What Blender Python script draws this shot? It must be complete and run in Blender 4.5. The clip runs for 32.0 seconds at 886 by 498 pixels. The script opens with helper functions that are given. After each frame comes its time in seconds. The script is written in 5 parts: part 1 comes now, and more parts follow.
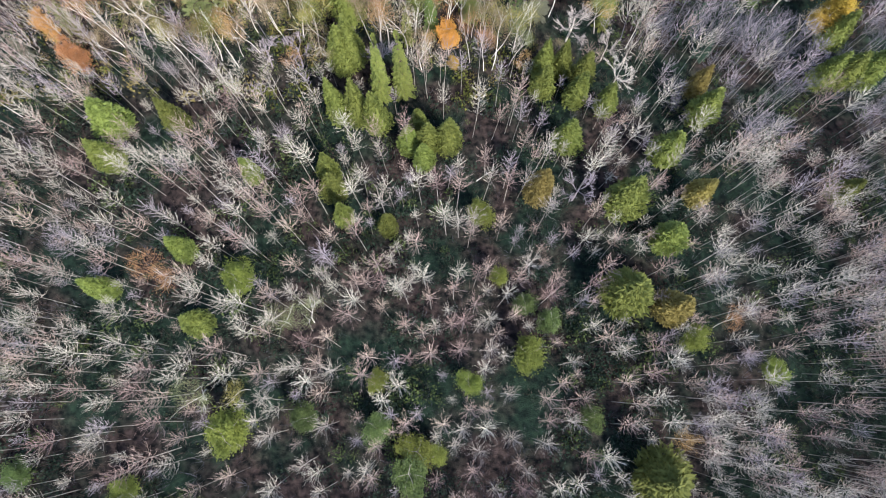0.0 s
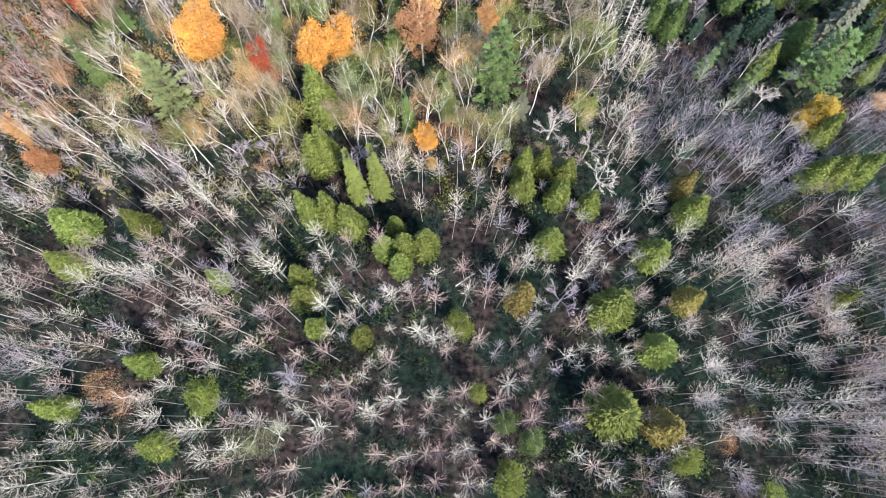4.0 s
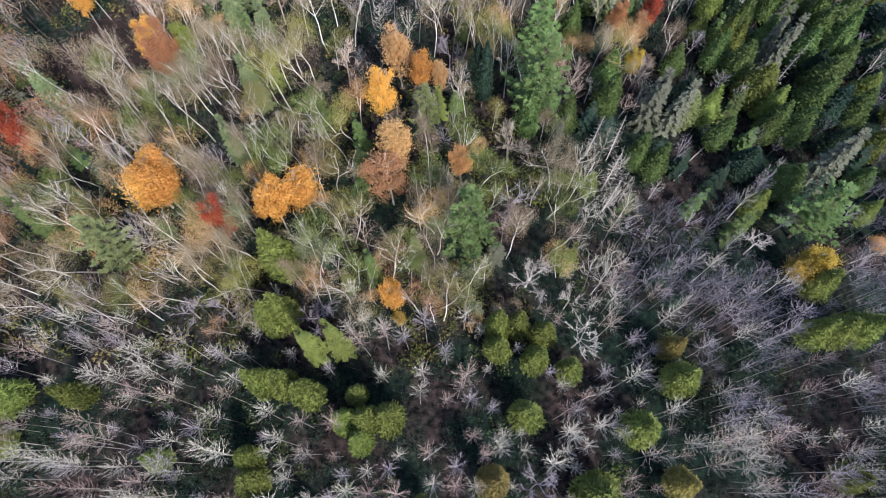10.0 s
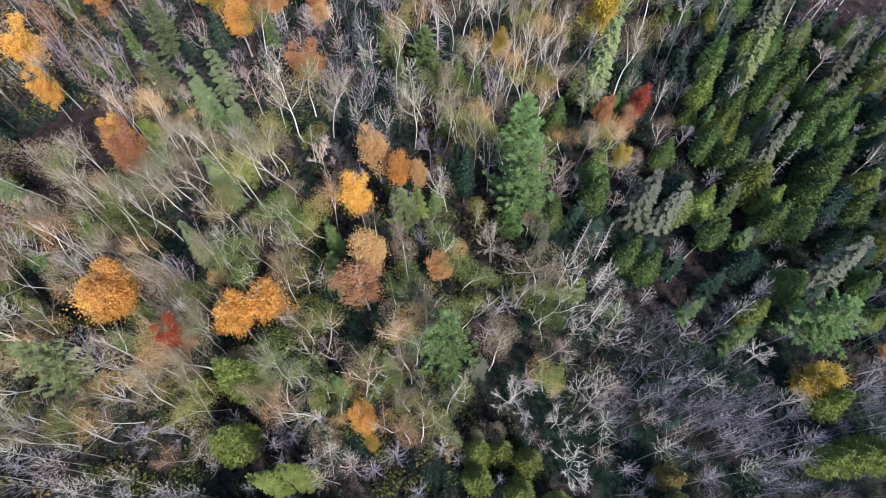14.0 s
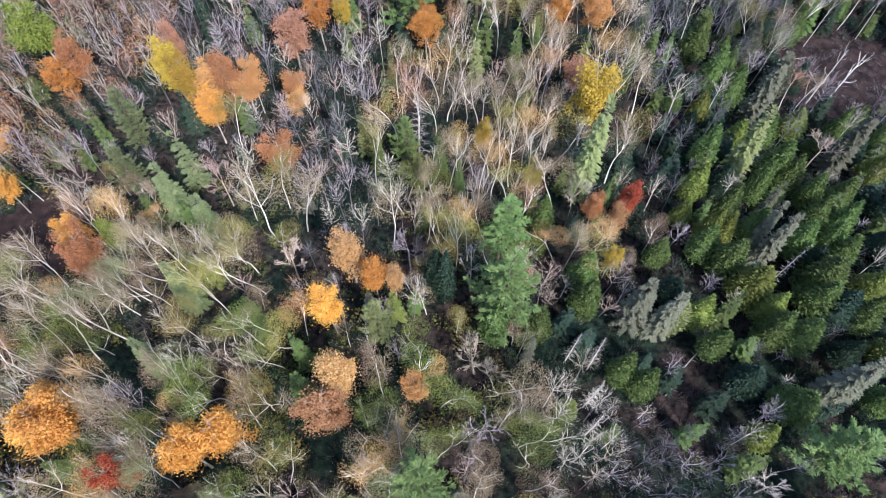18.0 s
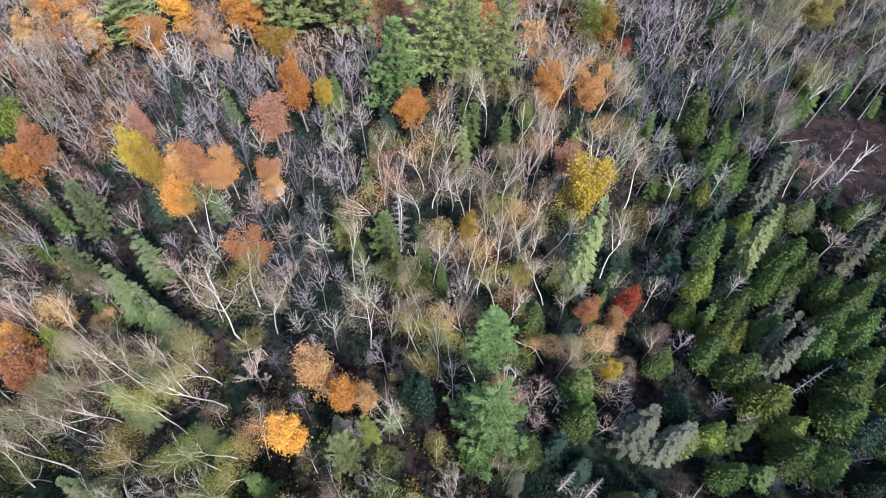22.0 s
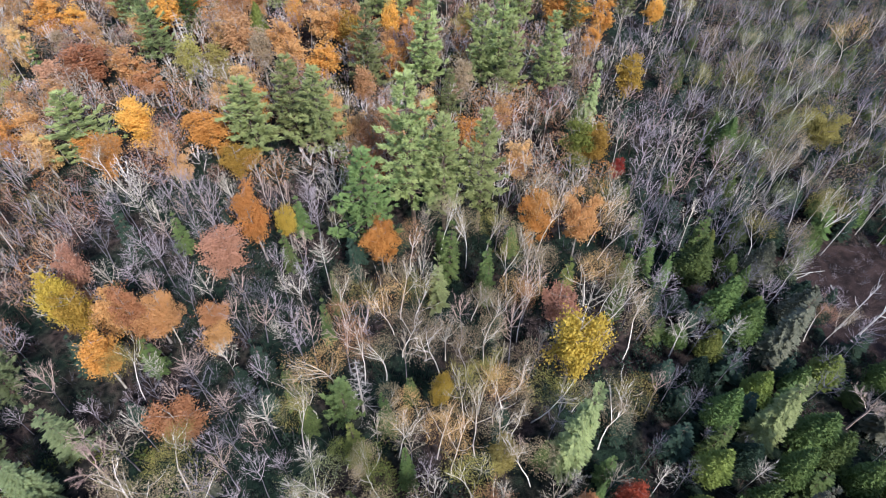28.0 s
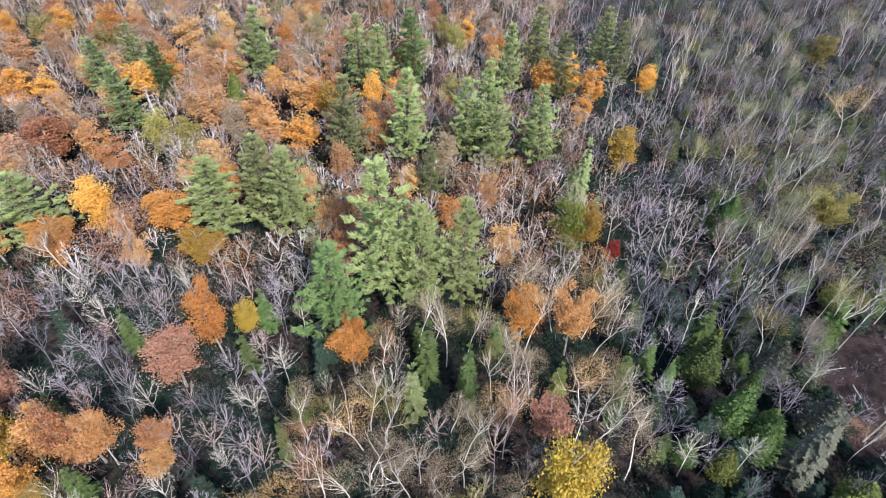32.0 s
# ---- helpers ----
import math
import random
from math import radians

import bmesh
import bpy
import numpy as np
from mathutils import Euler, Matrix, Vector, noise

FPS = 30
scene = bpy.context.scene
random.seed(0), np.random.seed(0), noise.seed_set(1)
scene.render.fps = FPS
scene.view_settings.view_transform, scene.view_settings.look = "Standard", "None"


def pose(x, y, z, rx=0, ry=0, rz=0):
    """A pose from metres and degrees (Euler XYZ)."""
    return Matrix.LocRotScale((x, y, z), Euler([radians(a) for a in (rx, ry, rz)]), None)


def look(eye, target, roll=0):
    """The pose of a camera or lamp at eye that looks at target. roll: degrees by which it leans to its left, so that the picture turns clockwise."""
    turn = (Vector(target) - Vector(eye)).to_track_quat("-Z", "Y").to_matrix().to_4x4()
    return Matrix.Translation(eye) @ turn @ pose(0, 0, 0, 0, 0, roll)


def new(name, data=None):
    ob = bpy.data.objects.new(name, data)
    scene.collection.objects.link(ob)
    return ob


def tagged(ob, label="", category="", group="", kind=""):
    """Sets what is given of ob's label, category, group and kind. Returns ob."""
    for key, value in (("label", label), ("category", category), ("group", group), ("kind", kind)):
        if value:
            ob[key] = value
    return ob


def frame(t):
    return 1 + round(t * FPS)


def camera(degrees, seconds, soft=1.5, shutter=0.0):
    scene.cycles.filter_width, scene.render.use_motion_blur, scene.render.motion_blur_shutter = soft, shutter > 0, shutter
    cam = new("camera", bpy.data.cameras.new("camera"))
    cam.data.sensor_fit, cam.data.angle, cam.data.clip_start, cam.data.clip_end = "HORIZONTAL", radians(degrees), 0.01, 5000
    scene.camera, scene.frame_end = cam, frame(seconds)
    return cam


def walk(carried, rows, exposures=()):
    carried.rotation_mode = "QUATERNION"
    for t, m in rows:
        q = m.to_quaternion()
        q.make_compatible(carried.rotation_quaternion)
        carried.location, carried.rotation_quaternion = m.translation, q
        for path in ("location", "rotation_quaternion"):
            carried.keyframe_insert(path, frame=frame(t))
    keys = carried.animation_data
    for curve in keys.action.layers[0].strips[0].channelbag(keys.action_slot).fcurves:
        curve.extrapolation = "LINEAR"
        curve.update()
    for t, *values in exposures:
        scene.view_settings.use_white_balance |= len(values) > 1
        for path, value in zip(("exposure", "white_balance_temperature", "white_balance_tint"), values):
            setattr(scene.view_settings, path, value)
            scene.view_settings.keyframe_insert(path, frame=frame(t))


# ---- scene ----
cam = camera(79.9, 32.0, 1.1)
METRES, EYE, TILT, LEAN, TURN = 80.0, 64.0, -75.0, 0.0, 0.0
ROWS = [
    (0.0, 0.0, 0.0, 0.0, 0.0, 0.0, -0.0),
    (0.5, 0.0042, 0.0036, 0.0145, -0.01, 0.54, 0.01),
    (1.0, 0.0083, 0.0074, 0.0285, -0.03, 1.08, 0.01),
    (1.5, 0.0124, 0.0114, 0.043, -0.04, 1.58, 0.02),
    (2.0, 0.0165, 0.0152, 0.0583, -0.07, 2.02, 0.05),
    (2.5, 0.0209, 0.0189, 0.072, -0.08, 2.59, 0.05),
    (3.0, 0.0255, 0.0228, 0.087, -0.06, 3.02, 0.11),
    (3.5, 0.0301, 0.0265, 0.1005, -0.04, 3.46, 0.13),
    (5.5, 0.0463, 0.0423, 0.1612, -0.06, 4.71, 0.24),
    (6.0, 0.0507, 0.0466, 0.1758, -0.08, 5.05, 0.21),
    (6.5, 0.0554, 0.0506, 0.1891, -0.06, 5.53, 0.24),
    (7.0, 0.0589, 0.0551, 0.204, -0.07, 5.98, 0.22),
    (7.5, 0.0616, 0.0596, 0.2188, -0.15, 6.46, 0.2),
    (8.0, 0.066, 0.0639, 0.2338, -0.11, 6.95, 0.16),
    (8.5, 0.0697, 0.0682, 0.2482, -0.12, 7.47, 0.15),
    (9.0, 0.0732, 0.0724, 0.2632, -0.16, 7.93, 0.16),
    (9.5, 0.0771, 0.0768, 0.2769, -0.18, 8.49, 0.16),
    (10.0, 0.0812, 0.0809, 0.2917, -0.15, 8.98, 0.16),
    (10.5, 0.0851, 0.085, 0.3062, -0.16, 9.51, 0.17),
    (11.0, 0.0891, 0.089, 0.321, -0.15, 10.01, 0.21),
    (11.5, 0.093, 0.0931, 0.3352, -0.17, 10.56, 0.24),
    (12.0, 0.0972, 0.0968, 0.3504, -0.16, 11.0, 0.24),
    (12.5, 0.1014, 0.1008, 0.3641, -0.19, 11.58, 0.24),
    (13.0, 0.1051, 0.1046, 0.379, -0.23, 12.05, 0.26),
    (13.5, 0.1091, 0.1087, 0.3941, -0.23, 12.53, 0.26),
    (14.0, 0.1137, 0.1127, 0.4081, -0.21, 13.08, 0.28),
    (14.5, 0.1172, 0.1167, 0.4238, -0.24, 13.5, 0.28),
    (16.5, 0.1322, 0.1352, 0.4793, -0.34, 15.82, 0.25),
    (17.0, 0.1356, 0.1395, 0.4943, -0.4, 16.33, 0.3),
    (17.5, 0.1398, 0.1438, 0.5083, -0.39, 16.93, 0.31),
    (18.0, 0.144, 0.1478, 0.5234, -0.41, 17.42, 0.3),
    (18.5, 0.1475, 0.1514, 0.5373, -0.42, 17.89, 0.3),
    (19.0, 0.152, 0.1559, 0.5513, -0.4, 18.49, 0.32),
    (19.5, 0.156, 0.1596, 0.5664, -0.39, 19.0, 0.25),
    (20.0, 0.1598, 0.1639, 0.581, -0.43, 19.55, 0.24),
    (20.5, 0.1639, 0.1682, 0.5951, -0.42, 20.14, 0.21),
    (21.0, 0.1676, 0.1723, 0.6103, -0.41, 20.65, 0.16),
    (21.5, 0.1708, 0.1769, 0.6243, -0.43, 21.26, 0.09),
    (22.0, 0.1747, 0.181, 0.6396, -0.42, 21.77, 0.03),
    (22.5, 0.1778, 0.1853, 0.6539, -0.46, 22.34, -0.0),
    (23.0, 0.1817, 0.1893, 0.6688, -0.43, 22.88, -0.06),
    (23.5, 0.1847, 0.1935, 0.6835, -0.48, 23.44, -0.11),
    (24.0, 0.1883, 0.1976, 0.698, -0.48, 24.01, -0.13),
    (24.5, 0.1917, 0.2017, 0.7128, -0.49, 24.58, -0.17),
    (25.0, 0.1955, 0.2056, 0.7278, -0.49, 25.13, -0.19),
    (25.5, 0.1989, 0.2101, 0.7423, -0.5, 25.73, -0.21),
    (27.5, 0.2134, 0.227, 0.8014, -0.6, 28.05, -0.22),
    (28.0, 0.2173, 0.2314, 0.8159, -0.63, 28.64, -0.15),
    (28.5, 0.2213, 0.2357, 0.8305, -0.66, 29.24, -0.07),
    (29.0, 0.2254, 0.2398, 0.8451, -0.69, 29.84, -0.03),
    (29.5, 0.2297, 0.2437, 0.8598, -0.71, 30.42, -0.02),
    (30.0, 0.2339, 0.2479, 0.8742, -0.71, 31.03, -0.02),
    (30.5, 0.2379, 0.2521, 0.8885, -0.74, 31.64, -0.02),
    (31.0, 0.242, 0.2564, 0.9026, -0.74, 32.25, -0.04),
    (31.5, 0.2458, 0.2606, 0.9167, -0.76, 32.84, -0.03),
    (32.0, 0.2496, 0.2648, 0.9308, -0.78, 33.43, 0.01),
]
walk(cam, [(t, pose(0, 0, EYE, TILT, LEAN, TURN) @ pose(METRES * x, METRES * y, METRES * z, 90 + pitch, roll, yaw)) for t, x, y, z, yaw, pitch, roll in ROWS], [
    (0, 0.78, 6605, 10), (1, 0.86, 6605, 10), (2, 0.97, 6605, 10), (3, 1.07, 6582, 10), (6, 1.08, 6500, 10), (7, 1.03, 6477, 10),
    (8, 0.83, 6455, 10), (9, 0.6, 6372, 10), (10, 0.46, 6350, 12), (12, 0.4, 6237, 12), (14, 0.4, 6237, 12), (17, 0.68, 6215, 13),
    (18, 0.72, 6192, 13), (20, 0.85, 6192, 13), (21, 0.75, 6232, 13), (22, 0.57, 6232, 13), (24, 0.45, 6232, 13), (28, 0.46, 6295, 13),
    (30, 0.55, 6317, 13), (32, 0.63, 6317, 13)])

# ---------------- sky and light ----------------
world = bpy.data.worlds.new("overcast_sky")
scene.world = world
world.use_nodes = True
wn, wl = world.node_tree.nodes, world.node_tree.links
sky = wn.new("ShaderNodeTexSky")
sky.sky_type, sky.sun_disc = "NISHITA", False
sky.sun_elevation, sky.sun_rotation = radians(40), radians(148)
sky.air_density, sky.dust_density = 1.0, 3.0
grey = wn.new("ShaderNodeMix")
grey.data_type = "RGBA"
grey.inputs[0].default_value = 0.55
grey.inputs[7].default_value = (4.2, 6.1, 10.2, 1)
wl.new(sky.outputs[0], grey.inputs[6])
wl.new(grey.outputs[2], wn["Background"].inputs[0])
wn["Background"].inputs[1].default_value = 0.1

sun = new("sun", bpy.data.lights.new("sun", "SUN"))
sun.data.energy, sun.data.angle, sun.data.color = 5.0, radians(7), (1.0, 0.965, 0.9)
sun.matrix_world = look((46, -74, 72), (0, 0, 0))


# ---------------- materials ----------------
def shader(name):
    m = bpy.data.materials.new(name)
    m.use_nodes = True
    n, l = m.node_tree.nodes, m.node_tree.links
    return m, n, l, n["Principled BSDF"]


def foliage(name, dark, light, through_leaf=0.25):
    """Leaves or needles: two tones by clump, by leaf and by tree."""
    m, n, l, b = shader(name)
    geo, obj, co = n.new("ShaderNodeNewGeometry"), n.new("ShaderNodeObjectInfo"), n.new("ShaderNodeTexCoord")
    tex = n.new("ShaderNodeTexNoise")
    tex.inputs["Scale"].default_value, tex.inputs["Detail"].default_value = 0.9, 3
    l.new(co.outputs["Object"], tex.inputs["Vector"])
    add = n.new("ShaderNodeMath")
    add.operation = "MULTIPLY_ADD"
    add.inputs[1].default_value = 0.22
    l.new(geo.outputs["Random Per Island"], add.inputs[0])
    l.new(tex.outputs["Fac"], add.inputs[2])
    sub = n.new("ShaderNodeMath")
    sub.operation = "SUBTRACT"
    sub.inputs[1].default_value = 0.11
    l.new(add.outputs[0], sub.inputs[0])
    mix = n.new("ShaderNodeMix")
    mix.data_type = "RGBA"
    mix.inputs[6].default_value, mix.inputs[7].default_value = (*dark, 1), (*light, 1)
    l.new(sub.outputs[0], mix.inputs[0])
    hsv = n.new("ShaderNodeHueSaturation")
    for socket, low, high in (("Hue", 0.485, 0.515), ("Value", 0.72, 1.25)):
        r = n.new("ShaderNodeMapRange")
        r.inputs[3].default_value, r.inputs[4].default_value = low, high
        l.new(obj.outputs["Random"], r.inputs[0])
        l.new(r.outputs[0], hsv.inputs[socket])
    l.new(mix.outputs[2], hsv.inputs["Color"])
    l.new(hsv.outputs[0], b.inputs["Base Color"])
    b.inputs["Roughness"].default_value = 0.75
    b.inputs["Specular IOR Level"].default_value = 0.25
    t = n.new("ShaderNodeBsdfTranslucent")
    l.new(hsv.outputs[0], t.inputs[0])
    s = n.new("ShaderNodeMixShader")
    s.inputs[0].default_value = through_leaf
    l.new(b.outputs[0], s.inputs[1])
    l.new(t.outputs[0], s.inputs[2])
    l.new(s.outputs[0], n["Material Output"].inputs[0])
    return m


def bark(name, dark, light, bands=0.0):
    """Bark: streaky two-tone noise, scars across white bark, and a shift from tree to tree."""
    m, n, l, b = shader(name)
    co, obj = n.new("ShaderNodeTexCoord"), n.new("ShaderNodeObjectInfo")
    mp = n.new("ShaderNodeMapping")
    mp.inputs["Scale"].default_value = (3, 3, 9 if bands else 0.8)
    l.new(co.outputs["Object"], mp.inputs[0])
    tex = n.new("ShaderNodeTexNoise")
    tex.inputs["Scale"].default_value, tex.inputs["Detail"].default_value = 1.6, 5
    l.new(mp.outputs[0], tex.inputs["Vector"])
    ramp = n.new("ShaderNodeValToRGB")
    ramp.color_ramp.elements[0].position, ramp.color_ramp.elements[1].position = 0.32, 0.62 if not bands else 0.45
    ramp.color_ramp.elements[0].color, ramp.color_ramp.elements[1].color = (*dark, 1), (*light, 1)
    l.new(tex.outputs["Fac"], ramp.inputs[0])
    hsv = n.new("ShaderNodeHueSaturation")
    for socket, low, high in (("Hue", 0.47, 0.53), ("Value", 0.7, 1.25)):
        r = n.new("ShaderNodeMapRange")
        r.inputs[3].default_value, r.inputs[4].default_value = low, high
        l.new(obj.outputs["Random"], r.inputs[0])
        l.new(r.outputs[0], hsv.inputs[socket])
    l.new(ramp.outputs[0], hsv.inputs["Color"])
    l.new(hsv.outputs[0], b.inputs["Base Color"])
    b.inputs["Roughness"].default_value = 0.9
    b.inputs["Specular IOR Level"].default_value = 0.2
    bump = n.new("ShaderNodeBump")
    bump.inputs["Strength"].default_value, bump.inputs["Distance"].default_value = 0.5, 0.03
    l.new(tex.outputs["Fac"], bump.inputs["Height"])
    l.new(bump.outputs[0], b.inputs["Normal"])
    return m


LEAF = {
    "green": foliage("cedar_green", (0.026, 0.055, 0.022), (0.18, 0.255, 0.08)),
    "olive": foliage("cedar_olive", (0.06, 0.088, 0.024), (0.285, 0.325, 0.085)),
    "straw": foliage("straw_foliage", (0.16, 0.14, 0.042), (0.41, 0.35, 0.115)),
    "dark": foliage("dark_needles", (0.014, 0.032, 0.024), (0.05, 0.09, 0.06)),
    "pale": foliage("pale_needles", (0.13, 0.165, 0.075), (0.4, 0.46, 0.205), 0.35),
    "pine": foliage("pine_needles", (0.17, 0.21, 0.085), (0.5, 0.57, 0.245), 0.35),
    "blue": foliage("blue_green_needles", (0.065, 0.09, 0.045), (0.24, 0.29, 0.14)),
    "pinelit": foliage("bright_pine_needles", (0.075, 0.125, 0.045), (0.27, 0.38, 0.14), 0.3),
    "grey": foliage("grey_needles", (0.075, 0.085, 0.06), (0.21, 0.215, 0.16)),
    "lime": foliage("yellow_green_leaves", (0.075, 0.1, 0.022), (0.25, 0.28, 0.06)),
    "sage": foliage("sage_leaves", (0.120, 0.140, 0.070), (0.340, 0.350, 0.180)),
    "yellow": foliage("yellow_leaves", (0.27, 0.185, 0.035), (0.56, 0.375, 0.075), 0.35),
    "orange": foliage("orange_leaves", (0.46, 0.21, 0.045), (0.82, 0.45, 0.13), 0.35),
    "peach": foliage("peach_leaves", (0.4, 0.225, 0.1), (0.7, 0.44, 0.22), 0.35),
    "rust": foliage("rust_leaves", (0.36, 0.175, 0.08), (0.64, 0.345, 0.165), 0.4),
    "red": foliage("red_leaves", (0.18, 0.03, 0.02), (0.45, 0.085, 0.05)),
    "pink": foliage("dusty_pink_leaves", (0.260, 0.130, 0.090), (0.520, 0.280, 0.190)),
    "tan": foliage("tan_leaves", (0.28, 0.215, 0.14), (0.52, 0.41, 0.28), 0.5),
}
BARK = {
    "pale": bark("pale_bark", (0.34, 0.315, 0.275), (0.62, 0.57, 0.505)),
    "stem": bark("young_stem_bark", (0.18, 0.165, 0.15), (0.44, 0.41, 0.38)),
    "white": bark("white_bark", (0.4, 0.37, 0.355), (0.74, 0.7, 0.675), 1.0),
    "grey": bark("grey_dead_wood", (0.24, 0.23, 0.22), (0.52, 0.5, 0.48)),
    "mauve": bark("mauve_twigs", (0.225, 0.198, 0.225), (0.46, 0.405, 0.45)),
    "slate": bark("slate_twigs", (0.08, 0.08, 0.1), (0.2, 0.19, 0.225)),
    "bone": bark("weathered_bone_wood", (0.38, 0.34, 0.32), (0.68, 0.62, 0.58)),
    "pink": bark("rosy_twigs", (0.27, 0.2, 0.18), (0.52, 0.4, 0.36)),
    "tan": bark("tan_twigs", (0.24, 0.2, 0.16), (0.48, 0.42, 0.34)),
    "brown": bark("brown_bark", (0.05, 0.038, 0.03), (0.16, 0.125, 0.1)),
}


def litter():
    """Forest floor: leaf litter, moss and soil, darkened for the shade between trees."""
    m, n, l, b = shader("shaded_forest_floor")
    co = n.new("ShaderNodeTexCoord")
    big, small, fine = (n.new("ShaderNodeTexNoise") for _ in range(3))
    for tex, scale, detail in ((big, 0.11, 5), (small, 1.3, 8), (fine, 7.0, 4)):
        tex.inputs["Scale"].default_value, tex.inputs["Detail"].default_value = scale, detail
        l.new(co.outputs["Object"], tex.inputs["Vector"])
    # soil and moss ramps sit below their own tone to hold the canopy's shade
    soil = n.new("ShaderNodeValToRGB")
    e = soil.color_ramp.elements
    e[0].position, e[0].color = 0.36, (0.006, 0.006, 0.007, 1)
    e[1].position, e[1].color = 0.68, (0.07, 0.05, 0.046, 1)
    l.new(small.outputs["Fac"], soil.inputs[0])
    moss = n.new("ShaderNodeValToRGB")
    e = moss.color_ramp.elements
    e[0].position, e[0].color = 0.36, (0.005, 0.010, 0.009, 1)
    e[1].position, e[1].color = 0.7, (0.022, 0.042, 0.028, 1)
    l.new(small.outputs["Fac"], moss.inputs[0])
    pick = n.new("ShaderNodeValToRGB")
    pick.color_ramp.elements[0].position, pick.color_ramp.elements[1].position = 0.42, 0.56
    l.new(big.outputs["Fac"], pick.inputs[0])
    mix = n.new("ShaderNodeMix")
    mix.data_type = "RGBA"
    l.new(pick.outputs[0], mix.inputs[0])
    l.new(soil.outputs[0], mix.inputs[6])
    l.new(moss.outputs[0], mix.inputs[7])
    l.new(mix.outputs[2], b.inputs["Base Color"])
    b.inputs["Roughness"].default_value = 0.95
    b.inputs["Specular IOR Level"].default_value = 0.1
    bump = n.new("ShaderNodeBump")
    bump.inputs["Strength"].default_value, bump.inputs["Distance"].default_value = 1.0, 0.25
    l.new(fine.outputs["Fac"], bump.inputs["Height"])
    l.new(bump.outputs[0], b.inputs["Normal"])
    return m


def bare_soil():
    """Open ground: damp purple-brown soil with old debris."""
    m, n, l, b = shader("bare_soil")
    co = n.new("ShaderNodeTexCoord")
    broad, fine = n.new("ShaderNodeTexNoise"), n.new("ShaderNodeTexNoise")
    for tex, scale, detail in ((broad, 0.6, 8), (fine, 5.0, 6)):
        tex.inputs["Scale"].default_value, tex.inputs["Detail"].default_value = scale, detail
        l.new(co.outputs["Object"], tex.inputs["Vector"])
    ramp = n.new("ShaderNodeValToRGB")
    e = ramp.color_ramp.elements
    e[0].position, e[0].color = 0.35, (0.014, 0.010, 0.0105, 1)
    e[1].position, e[1].color = 0.68, (0.052, 0.035, 0.034, 1)
    l.new(broad.outputs["Fac"], ramp.inputs[0])
    l.new(ramp.outputs[0], b.inputs["Base Color"])
    b.inputs["Roughness"].default_value = 0.95
    b.inputs["Specular IOR Level"].default_value = 0.1
    bump = n.new("ShaderNodeBump")
    bump.inputs["Strength"].default_value, bump.inputs["Distance"].default_value = 1.0, 0.3
    l.new(fine.outputs["Fac"], bump.inputs["Height"])
    l.new(bump.outputs[0], b.inputs["Normal"])
    return m


# ---------------- ground ----------------
def ground_z(x, y):
    """The hillside: it climbs ahead and falls off to the right."""
    return -3.2 + 0.08 * min(max(y, -60.0), 330.0) - 0.025 * max(x, 0.0) * min(1.0, max(0.0, (200.0 - x) / 100.0))


def ground():
    xs = [-3500, -1800, -900, -500, -300, -200] + [-150 + 2.5 * i for i in range(141)] + [260, 400, 600, 1000, 1900, 3500]
    ys = [-3500, -1800, -900, -500, -250, -120] + [-60 + 2.5 * i for i in range(141)] + [330, 420, 600, 1000, 1900, 3500]
    verts = []
    for y in ys:
        for x in xs:
            v = noise.noise(Vector((x * 0.05, y * 0.05, 0))) * 0.5 + noise.noise(Vector((x * 0.24, y * 0.24, 5))) * 0.42
            verts.append((x, y, ground_z(x, y) + v - 0.3))
    k, rows = len(xs), len(ys)
    faces = [(j * k + i, j * k + i + 1, (j + 1) * k + i + 1, (j + 1) * k + i) for j in range(rows - 1) for i in range(k - 1)]
    me = bpy.data.meshes.new("ground")
    me.from_pydata(verts, [], faces)
    me.shade_smooth()
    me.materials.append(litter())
    me.materials.append(bare_soil())
    for p in me.polygons:
        c = p.center
        edge = 1.25 + 0.6 * noise.noise(Vector((c.x * 0.2, c.y * 0.2, 3)))
        if (c.x - 82) ** 2 / 240 + (c.y - 115) ** 2 / 110 < edge or (c.x + 44) ** 2 / 62 + (c.y - 82.5) ** 2 / 40 < edge:
            p.material_index = 1
    tagged(new("ground", me), "forest floor of leaf litter and moss, coloured dark for tree shade", "ground", kind="structure")


ground()


